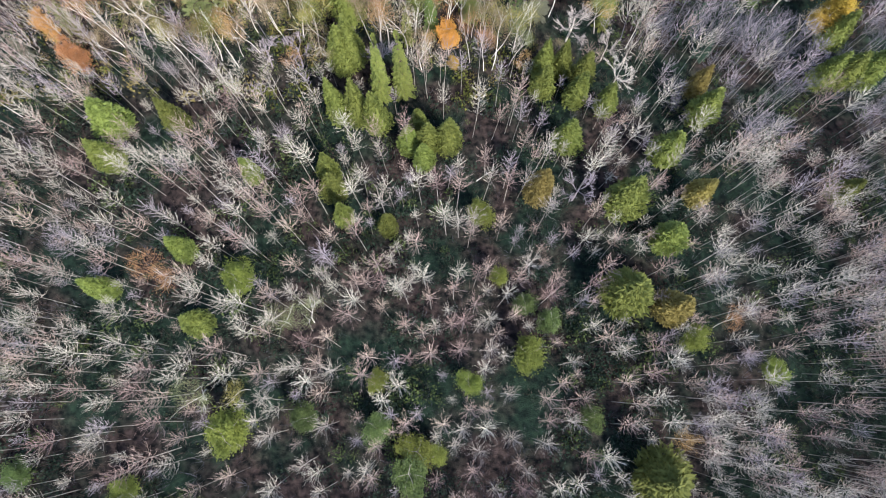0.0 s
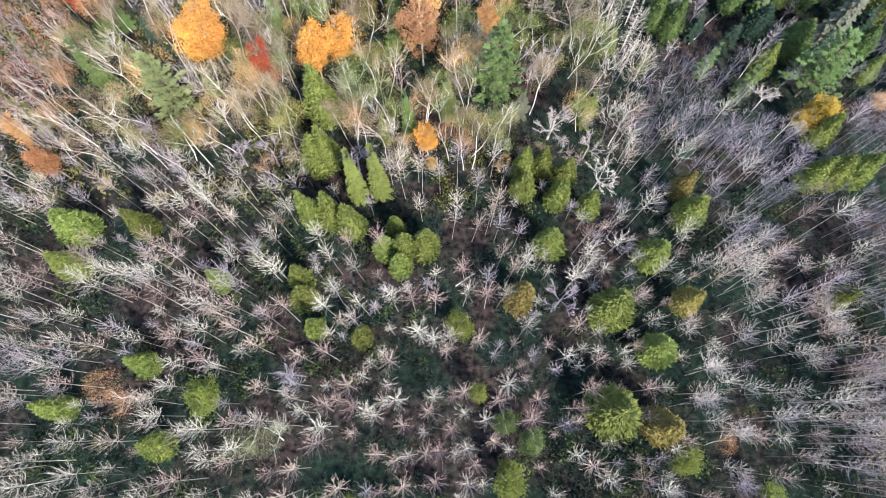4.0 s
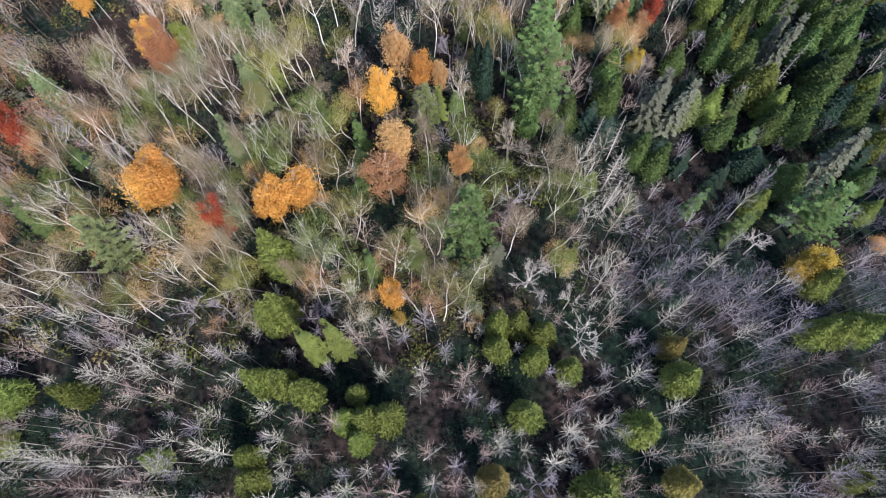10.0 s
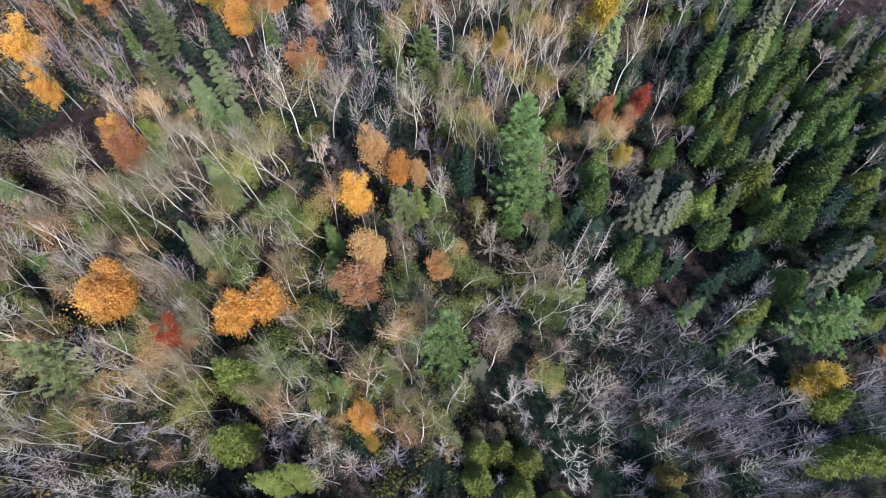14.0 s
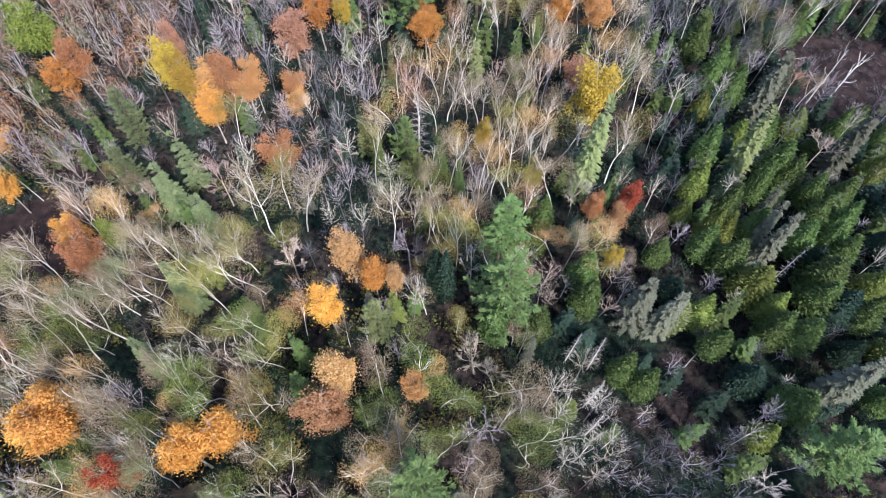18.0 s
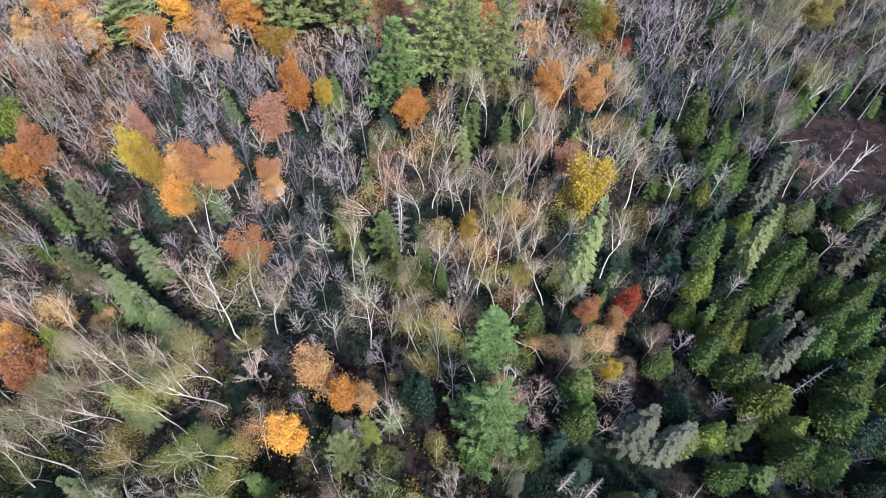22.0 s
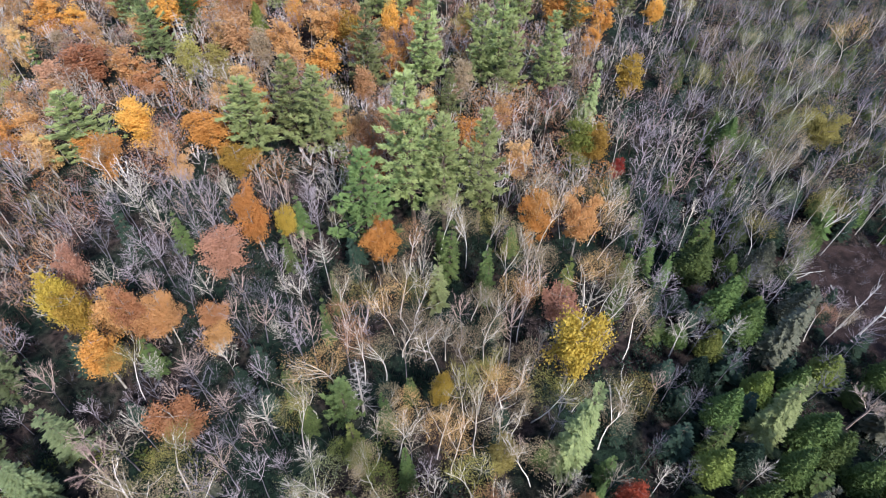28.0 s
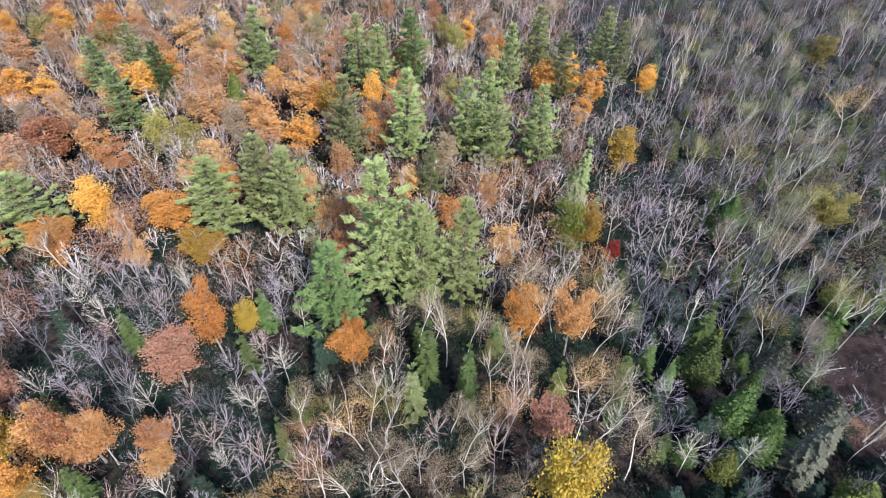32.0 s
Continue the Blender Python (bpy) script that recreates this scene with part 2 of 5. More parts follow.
# ---------------- growing trees ----------------
class Wood:
    """Collects tapered limbs and leaves as one mesh."""

    def __init__(self):
        self.v, self.f = [], []

    def limb(self, pts, radii, sides=3):
        ring = None
        for i, (p, r) in enumerate(zip(pts, radii)):
            d = (pts[min(i + 1, len(pts) - 1)] - pts[max(i - 1, 0)]).normalized()
            a = d.orthogonal().normalized()
            b = d.cross(a)
            s = len(self.v)
            if r <= 0.0:
                self.v.append(p)
                self.f += [(ring[k], ring[(k + 1) % sides], s) for k in range(sides)]
                return
            self.v += [p + (a * math.cos(t) + b * math.sin(t)) * r for t in (math.tau * k / sides for k in range(sides))]
            now = range(s, s + sides)
            if ring:
                self.f += [(ring[k], ring[(k + 1) % sides], now[(k + 1) % sides], now[k]) for k in range(sides)]
            ring = now

    def leaf(self, c, along, across, bend=0.0):
        """A four-cornered leaf or spray about c, pointed at its tip."""
        s = len(self.v)
        n = along.cross(across).normalized() * bend
        self.v += [c - along * 0.5, c + across * 0.5 + n, c + along * 0.62, c - across * 0.5 + n]
        self.f.append((s, s + 1, s + 2, s + 3))

    def fleck(self, p, size):
        """A small leaf, any way up."""
        s = len(self.v)
        a = jitter(1.0).normalized() * size
        b = a.cross(jitter(1.0)).normalized() * size * 0.5
        self.v += [p - a * 0.5 - b, p - a * 0.5 + b, p + a * 0.6]
        self.f.append((s, s + 1, s + 2))

    def spray(self, p, d, size, k=0.34, across=None):
        """A tuft of needles: one pointed blade from p along d."""
        s = len(self.v)
        side = (across or d.cross(jitter(1.0))).normalized() * size * k * 0.5
        self.v += [p - side, p + side, p + d * size]
        self.f.append((s, s + 1, s + 2))

    def twig(self, p, e, width):
        """The finest twig: a sliver that runs out to a point."""
        s = len(self.v)
        side = (e - p).cross(Vector((rnd.uniform(-1, 1), rnd.uniform(-1, 1), rnd.uniform(-0.3, 0.3)))).normalized() * width
        self.v += [p - side, p + side, e]
        self.f.append((s, s + 1, s + 2))

    def switch(self, p, mid, e, width):
        """A thin bent branch: a narrow blade with a taper."""
        s = len(self.v)
        side = (e - p).cross(Vector((rnd.uniform(-1, 1), rnd.uniform(-1, 1), rnd.uniform(-0.3, 0.3)))).normalized() * width
        self.v += [p - side, p + side, mid + side * 0.7, mid - side * 0.7, e]
        self.f += [(s, s + 1, s + 2, s + 3), (s + 3, s + 2, s + 4)]

    def mesh(self, name, material):
        me = bpy.data.meshes.new(name)
        me.from_pydata(self.v, [], self.f)
        me.materials.append(material)
        return me


rnd = random.Random(11)


def around(a, slope=0.0):
    return Vector((math.cos(a) * math.cos(slope), math.sin(a) * math.cos(slope), math.sin(slope)))


def jitter(k):
    return Vector((rnd.uniform(-k, k), rnd.uniform(-k, k), rnd.uniform(-k, k)))


def stem(h, r, lean=0.03, sides=6, tip=0.12, steps=7):
    """A trunk's line and its mesh, rooted a little under ground."""
    w = Wood()
    pts, p = [], Vector((0, 0, -0.5))
    drift = Vector((rnd.uniform(-lean, lean), rnd.uniform(-lean, lean), 0))
    for i in range(steps):
        pts.append(p.copy())
        p = p + Vector((0, 0, (h + 0.5) / (steps - 1))) + (drift + jitter(lean * 0.5)) * (h / steps)
    w.limb(pts, [r * (1 - (1 - tip) * i / (steps - 1)) for i in range(steps)], sides)
    return w, pts


def on(pts, k):
    k = min(max(k, 0.0), 0.999) * (len(pts) - 1)
    i = int(k)
    return pts[i].lerp(pts[i + 1], k - i)


def cedar_kind(h, r):
    w, pts = stem(h * 0.93, 0.14)
    c = Wood()
    lobes = [(rnd.uniform(0, math.tau), rnd.uniform(0.1, 0.85), rnd.uniform(0.75, 1.2)) for _ in range(16)]

    def reach(k, a):
        base = r * (min(1.0, (1 - k) * 1.4) ** 0.9) * (0.72 + 0.28 * min(1.0, k * 4))
        lump = max((m - 1) * math.exp(-(((a - b + math.pi) % math.tau - math.pi) ** 2) * 2.2 - ((k - z) * 6) ** 2) for b, z, m in lobes)
        low = min((m - 1) * math.exp(-(((a - b + math.pi) % math.tau - math.pi) ** 2) * 2.2 - ((k - z) * 6) ** 2) for b, z, m in lobes)
        return base * (1 + 1.6 * lump + 1.3 * low)

    rows, cols = 7, 9
    s = len(c.v)
    for j in range(rows):
        k = 0.06 + 0.86 * j / (rows - 1)
        for i in range(cols):
            a = math.tau * i / cols
            c.v.append(around(a) * reach(k, a) * 0.72 + Vector((0, 0, h * (0.12 + 0.88 * k))))
    c.f += [(s + j * cols + i, s + j * cols + (i + 1) % cols, s + (j + 1) * cols + (i + 1) % cols, s + (j + 1) * cols + i) for j in range(rows - 1) for i in range(cols)]
    top = len(c.v)
    c.v.append(Vector((0, 0, h * 0.99)))
    c.f += [(s + (rows - 1) * cols + i, s + (rows - 1) * cols + (i + 1) % cols, top) for i in range(cols)]
    for _ in range(2100):
        k = 1 - rnd.random() ** 0.7 * 0.95
        a = rnd.uniform(0, math.tau)
        out = around(a)
        p = out * reach(k, a) * rnd.uniform(0.68, 1.04) + Vector((0, 0, h * (0.12 + 0.88 * k) + rnd.uniform(-0.2, 0.1)))
        up = (out * rnd.uniform(0.3, 0.9) + Vector((0, 0, rnd.uniform(0.1, 0.9))) + jitter(0.6)).normalized()
        c.spray(p, up, rnd.uniform(0.2, 0.44), 0.62, around(a + math.pi / 2) + jitter(0.8))
    return w, c


def needle_kind(h, r, levels, per, droop, sparse=0.0, shape=0.85, fan=1.0):
    """Spruce or fir: flat sprays on whorled branches."""
    w, pts = stem(h, 0.13, 0.01, tip=0.05)
    b, c = Wood(), Wood()
    for j in range(levels):
        k = 0.1 + 0.89 * (j + rnd.uniform(-0.3, 0.3)) / levels
        long = r * max(0.1, (1 - k)) ** shape * 1.12
        for i in range(per if k < 0.8 else max(4, per - 2)):
            if rnd.random() < sparse:
                continue
            a = math.tau * (i + rnd.uniform(-0.3, 0.3)) / per + j * 0.7
            reach = long * rnd.uniform(0.75, 1.1)
            start = on(pts, k)
            tip = start + around(a) * reach + Vector((0, 0, -droop * reach + (0.35 if k > 0.85 else 0)))
            b.limb([start, tip], [0.03, 0.0])
            side = around(a + math.pi / 2)
            axis = (tip - start).normalized()
            count = 3 + int(reach * 3.2)
            for q in range(count):
                t = 0.22 + 0.78 * (q + rnd.random() * 0.6) / count
                width = fan * (0.26 + 0.3 * reach * (1.05 - t))
                for sgn in (-1, 1):
                    d = (axis * 0.8 + side * sgn * 0.75 + Vector((0, 0, rnd.uniform(-0.15, 0.3)))).normalized()
                    p = start.lerp(tip, t) + d * width * 0.4
                    c.leaf(p, d * width, (axis.cross(d) + jitter(0.3)).cross(d).normalized() * width * 0.5, 0.03)
    for q in range(6):
        c.leaf(on(pts, 0.96 + 0.008 * q), Vector((0, 0, 0.5)), around(q) * 0.14)
    return w, c, b


def pine_kind(h, r):
    """White pine: tiers of long level limbs with tufts of needles."""
    w, pts = stem(h, 0.26, 0.015, 7, 0.08)
    b, c = Wood(), Wood()
    tiers = 13
    for j in range(tiers):
        k = 0.28 + 0.7 * j / (tiers - 1) + rnd.uniform(-0.012, 0.012)
        long = r * (1.25 * (max(0.03, 1 - k) / 0.55) ** 0.62 if k > 0.45 else 0.75 + 1.1 * k) * rnd.uniform(0.84, 1.14)
        per = 6 if k < 0.85 else 5
        for i in range(per):
            a = math.tau * (i + rnd.uniform(-0.28, 0.28)) / per + j * 0.55
            reach = max(0.5, long * rnd.uniform(0.5, 1.2))
            start = on(pts, k)
            bend = start + around(a) * reach * 0.6 + Vector((0, 0, -0.02 * reach))
            tip = start + around(a + rnd.uniform(-0.1, 0.1)) * reach + Vector((0, 0, rnd.uniform(0.02, 0.26) * reach))
            b.limb([start, bend, tip], [0.06, 0.035, 0.0])
            side = around(a + math.pi / 2)
            for q in range(6 + int(reach * 4.0)):
                t = rnd.uniform(0.2, 1.0)
                mid = start.lerp(bend, t / 0.6) if t < 0.6 else bend.lerp(tip, (t - 0.6) / 0.4)
                off = rnd.uniform(-0.26, 0.26) * reach * (1.15 - t)
                mid = mid + side * off + Vector((0, 0, rnd.uniform(-0.05, 0.1)))
                for _ in range(9):
                    d = (around(a + rnd.uniform(-1.0, 1.0) + off, rnd.uniform(-0.1, 0.75)) + jitter(0.2)).normalized()
                    c.spray(mid + jitter(0.12), d, rnd.uniform(0.3, 0.56), 0.36, d.cross(Vector((0, 0, 1))) + jitter(0.5))
    return w, c, b


def limbs(w, pts, r, h, count, low, rise, twigs, thick, crook=0.12):
    """Limbs from a stem, each with finer twigs. Returns their outer points."""
    ends = []
    for i in range(count):
        k = low + (1 - low) * ((i + rnd.random()) / count) ** 0.9
        a = i * 2.4 + rnd.uniform(-0.5, 0.5)
        reach = r * (0.45 + 0.75 * math.sin(math.pi * min(1.0, 0.25 + 0.75 * (1 - (k - low) / (1 - low)))) ) * rnd.uniform(0.75, 1.1)
        up = rise * rnd.uniform(0.75, 1.25)
        a0 = on(pts, k * 0.96)
        mid = a0 + around(a, up * 0.8) * reach * 0.55 + jitter(crook * reach)
        tip = mid + around(a + rnd.uniform(-0.4, 0.4), up * 1.15) * reach * 0.6 + jitter(crook * reach * 0.5)
        rad = thick * (1.15 - 0.6 * k)
        w.limb([a0, mid, tip], [rad, rad * 0.6, 0.0])
        ends += [mid, tip]
        for q in range(twigs):
            t = rnd.uniform(0.25, 0.98)
            p = a0.lerp(mid, t * 2) if t < 0.5 else mid.lerp(tip, t * 2 - 1)
            d = (around(a + rnd.choice((-1, 1)) * rnd.uniform(0.3, 1.1), up * rnd.uniform(0.7, 1.5)) + jitter(0.15)).normalized()
            e = p + d * reach * rnd.uniform(0.25, 0.5)
            w.twig(p, e, rad * 0.36)
            ends.append(e)
    return ends


def bare_kind(h, r, trunk=0.05):
    """A slim young tree: a thin clean stem under a dense brush of fine branches that sweep upward."""
    w, pts = stem(h * 0.98, trunk, 0.03, 4, 0.12)
    c = Wood()
    low = rnd.uniform(0.56, 0.68)
    for i in range(34):
        k = low + (1 - low) * (i + rnd.random()) / 34
        a = i * 2.4 + rnd.uniform(-0.4, 0.4)
        f = (k - low) / (1 - low)
        reach = r * (0.42 + 0.5 * math.sin(math.pi * (0.24 + 0.62 * f))) * rnd.uniform(0.65, 1.2)
        up = rnd.uniform(0.45, 0.95) + 0.3 * f
        a0 = on(pts, k * 0.97)
        mid = a0 + around(a, up - 0.25) * reach * 0.5 + jitter(0.05 * reach)
        tip = mid + around(a + rnd.uniform(-0.3, 0.3), up + 0.2) * reach * 0.66
        c.switch(a0, mid, tip, 0.017)
        for q in range(13):
            t = rnd.uniform(0.15, 1.0)
            p = a0.lerp(mid, t * 2) if t < 0.5 else mid.lerp(tip, t * 2 - 1)
            d = (around(a + rnd.choice((-1, 1)) * rnd.uniform(0.15, 0.7), up + rnd.uniform(-0.15, 0.4)) + jitter(0.1)).normalized()
            c.twig(p, p + d * reach * rnd.uniform(0.3, 0.62), 0.0095)
    return w, c


def dome(c, pts, h, r, count, forks, fine, rads, width):
    """Limbs that arch out of a stem into a rounded crown of forks and fine twigs."""
    hub = Vector((0, 0, h * 0.7)) + Vector((pts[-1].x, pts[-1].y, 0))
    for i in range(count):
        a = i * 2.4 + rnd.uniform(-0.4, 0.4)
        up = rnd.uniform(-0.15, 1.4)
        k = rnd.uniform(0.85, 1.1)
        tip = hub + Vector((math.cos(a) * math.cos(up) * r * k * 0.82, math.sin(a) * math.cos(up) * r * k * 0.82, (0.06 + math.sin(up)) * h * 0.26 * k))
        a0 = on(pts, rnd.uniform(0.5, 0.75) + 0.17 * up)
        bow = tip - a0
        line = [a0] + [a0 + Vector((bow.x, bow.y, 0)) * t ** 0.8 + Vector((0, 0, bow.z * t ** 1.25)) + jitter(0.07 * r) for t in (0.34, 0.68)] + [tip]
        c.limb(line, rads)
        for q in range(forks):
            p = on(line, rnd.uniform(0.25, 0.92))
            d = ((p - hub).normalized() + bow.normalized() * 0.6 + jitter(0.75) + Vector((0, 0, 0.2))).normalized()
            e = p + d * r * rnd.uniform(0.22, 0.42)
            m = p.lerp(e, 0.5) + jitter(0.06 * r)
            c.switch(p, m, e, width * 1.4)
            for _ in range(fine):
                t = rnd.uniform(0.15, 1.0)
                s = p.lerp(m, t * 2) if t < 0.5 else m.lerp(e, t * 2 - 1)
                c.twig(s, s + (d + jitter(0.5)).normalized() * r * rnd.uniform(0.16, 0.36), width)
        for _ in range(fine * 2):
            s = on(line, rnd.uniform(0.4, 1.0))
            c.twig(s, s + (bow.normalized() + jitter(0.5)).normalized() * r * rnd.uniform(0.16, 0.36), width)


def haze(c, h, r, count, width):
    """The outermost spray of twigs, over the whole rounded crown."""
    for _ in range(count):
        a, up, k = rnd.uniform(0, math.tau), math.asin(rnd.uniform(-0.25, 1.0)), rnd.uniform(0.55, 1.05)
        out = around(a, up)
        p = Vector((out.x * r * k, out.y * r * k, h * (0.7 + 0.28 * out.z * k)))
        c.twig(p, p + (out + Vector((0, 0, 0.2)) + jitter(0.65)).normalized() * r * rnd.uniform(0.18, 0.36), width)


def fan_kind(h, r):
    """A taller leafless tree whose stem parts into a rounded crown of arching branches."""
    w, pts = stem(h * 0.8, 0.08, 0.06, 4, 0.12, 5)
    c = Wood()
    dome(c, pts, h, r, 10, 3, 5, [0.046, 0.034, 0.022, 0.0], 0.0125)
    haze(c, h, r * 0.88, 200, 0.012)
    return w, c


def spread_kind(h, r):
    """An old spreading tree that forks low into crooked limbs."""
    w, pts = stem(h * 0.42, 0.1, 0.08, 6, 0.6, 5)
    c = Wood()

    def grow(p, d, reach, rad, depth):
        line = [p]
        for q in range(3):
            d = (d + jitter(0.3) + Vector((0, 0, 0.14))).normalized()
            line.append(line[-1] + d * reach / 3)
        c.limb(line, [rad, rad * 0.8, rad * 0.6, 0.0 if depth == 0 else rad * 0.45], 3)
        for q in range(22 if depth < 2 else 8):
            t = rnd.uniform(0.25, 1.0)
            s = on(line, t)
            e = (d + jitter(0.8)).normalized()
            c.twig(s, s + e * reach * rnd.uniform(0.25, 0.5), 0.0095)
        if depth:
            for q in range(4):
                grow(on(line, rnd.uniform(0.55, 0.99)), (d + jitter(0.75)).normalized(), reach * rnd.uniform(0.6, 0.8), rad * 0.55, depth - 1)

    for i in range(5):
        a = i * math.tau / 5 + rnd.uniform(-0.3, 0.3)
        grow(on(pts, rnd.uniform(0.6, 0.99)), around(a, rnd.uniform(0.5, 1.1)), r * 0.62, 0.04, 2)
    return w, c


def snag_kind(h, r):
    """A dead tree bleached white: a strong stem and a few thick broken limbs that reach up."""
    w, pts = stem(h * 0.9, 0.13, 0.03, 6, 0.3)
    c = Wood()
    limbs(c, pts, r * 1.25, h, 7, 0.45, 0.95, 5, 0.085, 0.16)
    return w, c


def dead_fir_kind(h, r):
    w, pts = stem(h, 0.12, 0.015, 5, 0.05)
    c = Wood()
    for i in range(62):
        k = 0.18 + 0.8 * i / 62
        a = i * 2.4
        reach = r * (1.15 - k) * rnd.uniform(0.7, 1.15)
        s = on(pts, k)
        tip = s + around(a, rnd.uniform(-0.35, 0.15)) * reach
        c.limb([s, tip], [0.034, 0.0])
        for _ in range(9):
            p = s.lerp(tip, rnd.uniform(0.3, 0.95))
            c.twig(p, p + around(a + rnd.uniform(-1.2, 1.2), rnd.uniform(-0.5, 0.2)) * reach * 0.35, 0.012)
    return w, c


def leafy_kind(h, r, leaves=9800, low=0.2, size=0.158):
    """A broad crown of leaf clumps over rising limbs."""
    w, pts = stem(h * 0.9, 0.13, 0.04)
    b, c = Wood(), Wood()
    limbs(b, pts, r, h, 14, low, 0.75, 3, 0.05)
    mid, tall = h * (0.5 + low * 0.5), h * (0.5 - low * 0.5)
    hubs = []
    turn = [rnd.uniform(0, math.tau) for _ in range(3)]
    for i in range(46):
        z = rnd.uniform(-0.95, 1.0)
        q = math.sqrt(max(0.0, 1 - z * z)) * (1.0 if z > -0.2 else 0.9)
        a = i * 2.4 + rnd.uniform(-0.3, 0.3)
        k = rnd.uniform(0.45, 0.84) * (1 + 0.2 * math.sin(2 * a + turn[0]) + 0.16 * math.sin(3 * a + turn[1] + 2 * z) + 0.1 * math.sin(5 * a + turn[2] - 3 * z))
        hubs.append((Vector((math.cos(a) * q * r * k, math.sin(a) * q * r * k, mid + z * tall * 0.92 * k)), rnd.uniform(0.14, 0.4) * r))
    for _ in range(leaves):
        p, k = rnd.choice(hubs)
        p = p + Vector((rnd.gauss(0, 0.62), rnd.gauss(0, 0.62), rnd.gauss(0, 0.5))) * k
        c.fleck(p, size * rnd.uniform(0.6, 1.3))
    return w, c, b


def airy_kind(h, r, leaves=2300):
    """A birch: sinuous white stems that fork upward, in a veil of fine twigs and a few leaves."""
    w, b, c = Wood(), Wood(), Wood()
    ends = []

    def leader(p, d, reach, rad, depth):
        line = [p]
        for q in range(5):
            d = (d + jitter(0.18) + Vector((0, 0, 0.15))).normalized()
            line.append(line[-1] + d * reach / 5)
        (w if depth == 2 else b).limb(line, [rad * (1 - 0.16 * q) for q in range(5)] + [0.0], 4 if depth == 2 else 3)
        if depth:
            for q in range(5 if depth == 2 else 3):
                t = rnd.uniform(0.45, 0.88) if depth == 2 else rnd.uniform(0.2, 0.75)
                e = (d + around(rnd.uniform(0, math.tau), 0.1) * rnd.uniform(0.4, 0.85)).normalized()
                leader(on(line, t), e, reach * (1.02 - t) * rnd.uniform(0.85, 1.1) if depth == 2 else reach * 0.5, rad * 0.5, depth - 1)
        for q in range(5):
            ends.append((on(line, rnd.uniform(0.45 if depth == 2 else 0.1, 1.0)), d))

    lean_way = (Vector((0, 0, 1)) + jitter(0.14)).normalized()
    leader(Vector((0, 0, -0.4)), lean_way, h * 0.95, 0.072, 2)
    for _ in range(300):
        p, d = rnd.choice(ends)
        e = (d * 0.6 + jitter(0.95)).normalized()
        c.twig(p, p + e * rnd.uniform(0.25, 0.75) * r * 0.5, 0.01)
    haze(c, h, r * 0.9, 260, 0.011)
    for _ in range(leaves):
        a, up, k = rnd.uniform(0, math.tau), math.asin(rnd.uniform(-0.3, 1.0)), rnd.uniform(0.45, 1.02)
        out = around(a, up)
        p = Vector((out.x * r * k, out.y * r * k, h * (0.72 + 0.26 * out.z * k))) if rnd.random() < 0.5 else rnd.choice(ends)[0] + jitter(0.35 * r)
        c.fleck(p, rnd.uniform(0.045, 0.085))
    return w, c, b


# kind: builder, how many forms, height, radius, trunk, crown, name, category, label
KINDS = {
    "cedar": (cedar_kind, 5, 9, 1.8, "brown", "green", "white_cedar", "conifer"),
    "spire": (lambda h, r: needle_kind(h, r, 24, 7, 0.1, 0, 0.75, 0.85), 2, 10, 1.2, "brown", "green", "fir_tree", "conifer"),
    "fir": (lambda h, r: needle_kind(h, r, 11, 6, 0.12, 0.03, 0.7, 1.1), 3, 9, 1.5, "brown", "green", "fir_tree", "conifer"),
    "spruce": (lambda h, r: needle_kind(h, r, 24, 8, 0.3, 0.1, 0.62), 3, 13, 2.0, "brown", "grey", "spruce_tree", "conifer"),
    "pine": (pine_kind, 4, 16, 3.2, "brown", "pine", "white_pine", "pine tree"),
    "leafy": (leafy_kind, 6, 11, 2.0, "stem", "orange", "maple_tree", "tree"),
    "far_leafy": (lambda h, r: leafy_kind(h, r, 4400, 0.2, 0.2), 5, 11, 2.0, "stem", "orange", "maple_tree", "tree"),
    "tan": (airy_kind, 6, 12, 1.7, "white", "tan", "birch_tree", "tree"),
    "veiled": (lambda h, r: airy_kind(h, r, 4600), 5, 12, 1.7, "white", "tan", "birch_tree", "tree"),
    "bare": (bare_kind, 8, 11, 1.7, "stem", "pale", "bare_tree", "tree"),
    "fan": (fan_kind, 8, 12, 1.8, "stem", "pale", "bare_tree", "tree"),
    "whitebare": (spread_kind, 4, 9, 2.4, "bone", "bone", "bare_tree", "tree"),
    "snag": (snag_kind, 2, 12, 1.4, "white", "white", "dead_tree", "tree"),
    "deadfir": (dead_fir_kind, 3, 10, 1.6, "bone", "bone", "dead_conifer", "tree"),
}
FORMS = {}
for kind, (build, forms, h, r, tr, cr, name, cat) in KINDS.items():
    FORMS[kind] = []
    for _ in range(forms):
        w, c, *more = build(h, r)
        for b in more:
            k = len(w.v)
            w.v += b.v
            w.f += [tuple(i + k for i in f) for f in b.f]
        leafed = cr in LEAF and kind not in ("bare", "fan", "whitebare", "snag", "deadfir")
        parts = (("trunk", w.mesh("trunk", BARK[tr])), ("crown", c.mesh("crown", LEAF[cr] if leafed else BARK[cr])))
        FORMS[kind].append((parts, h, r))

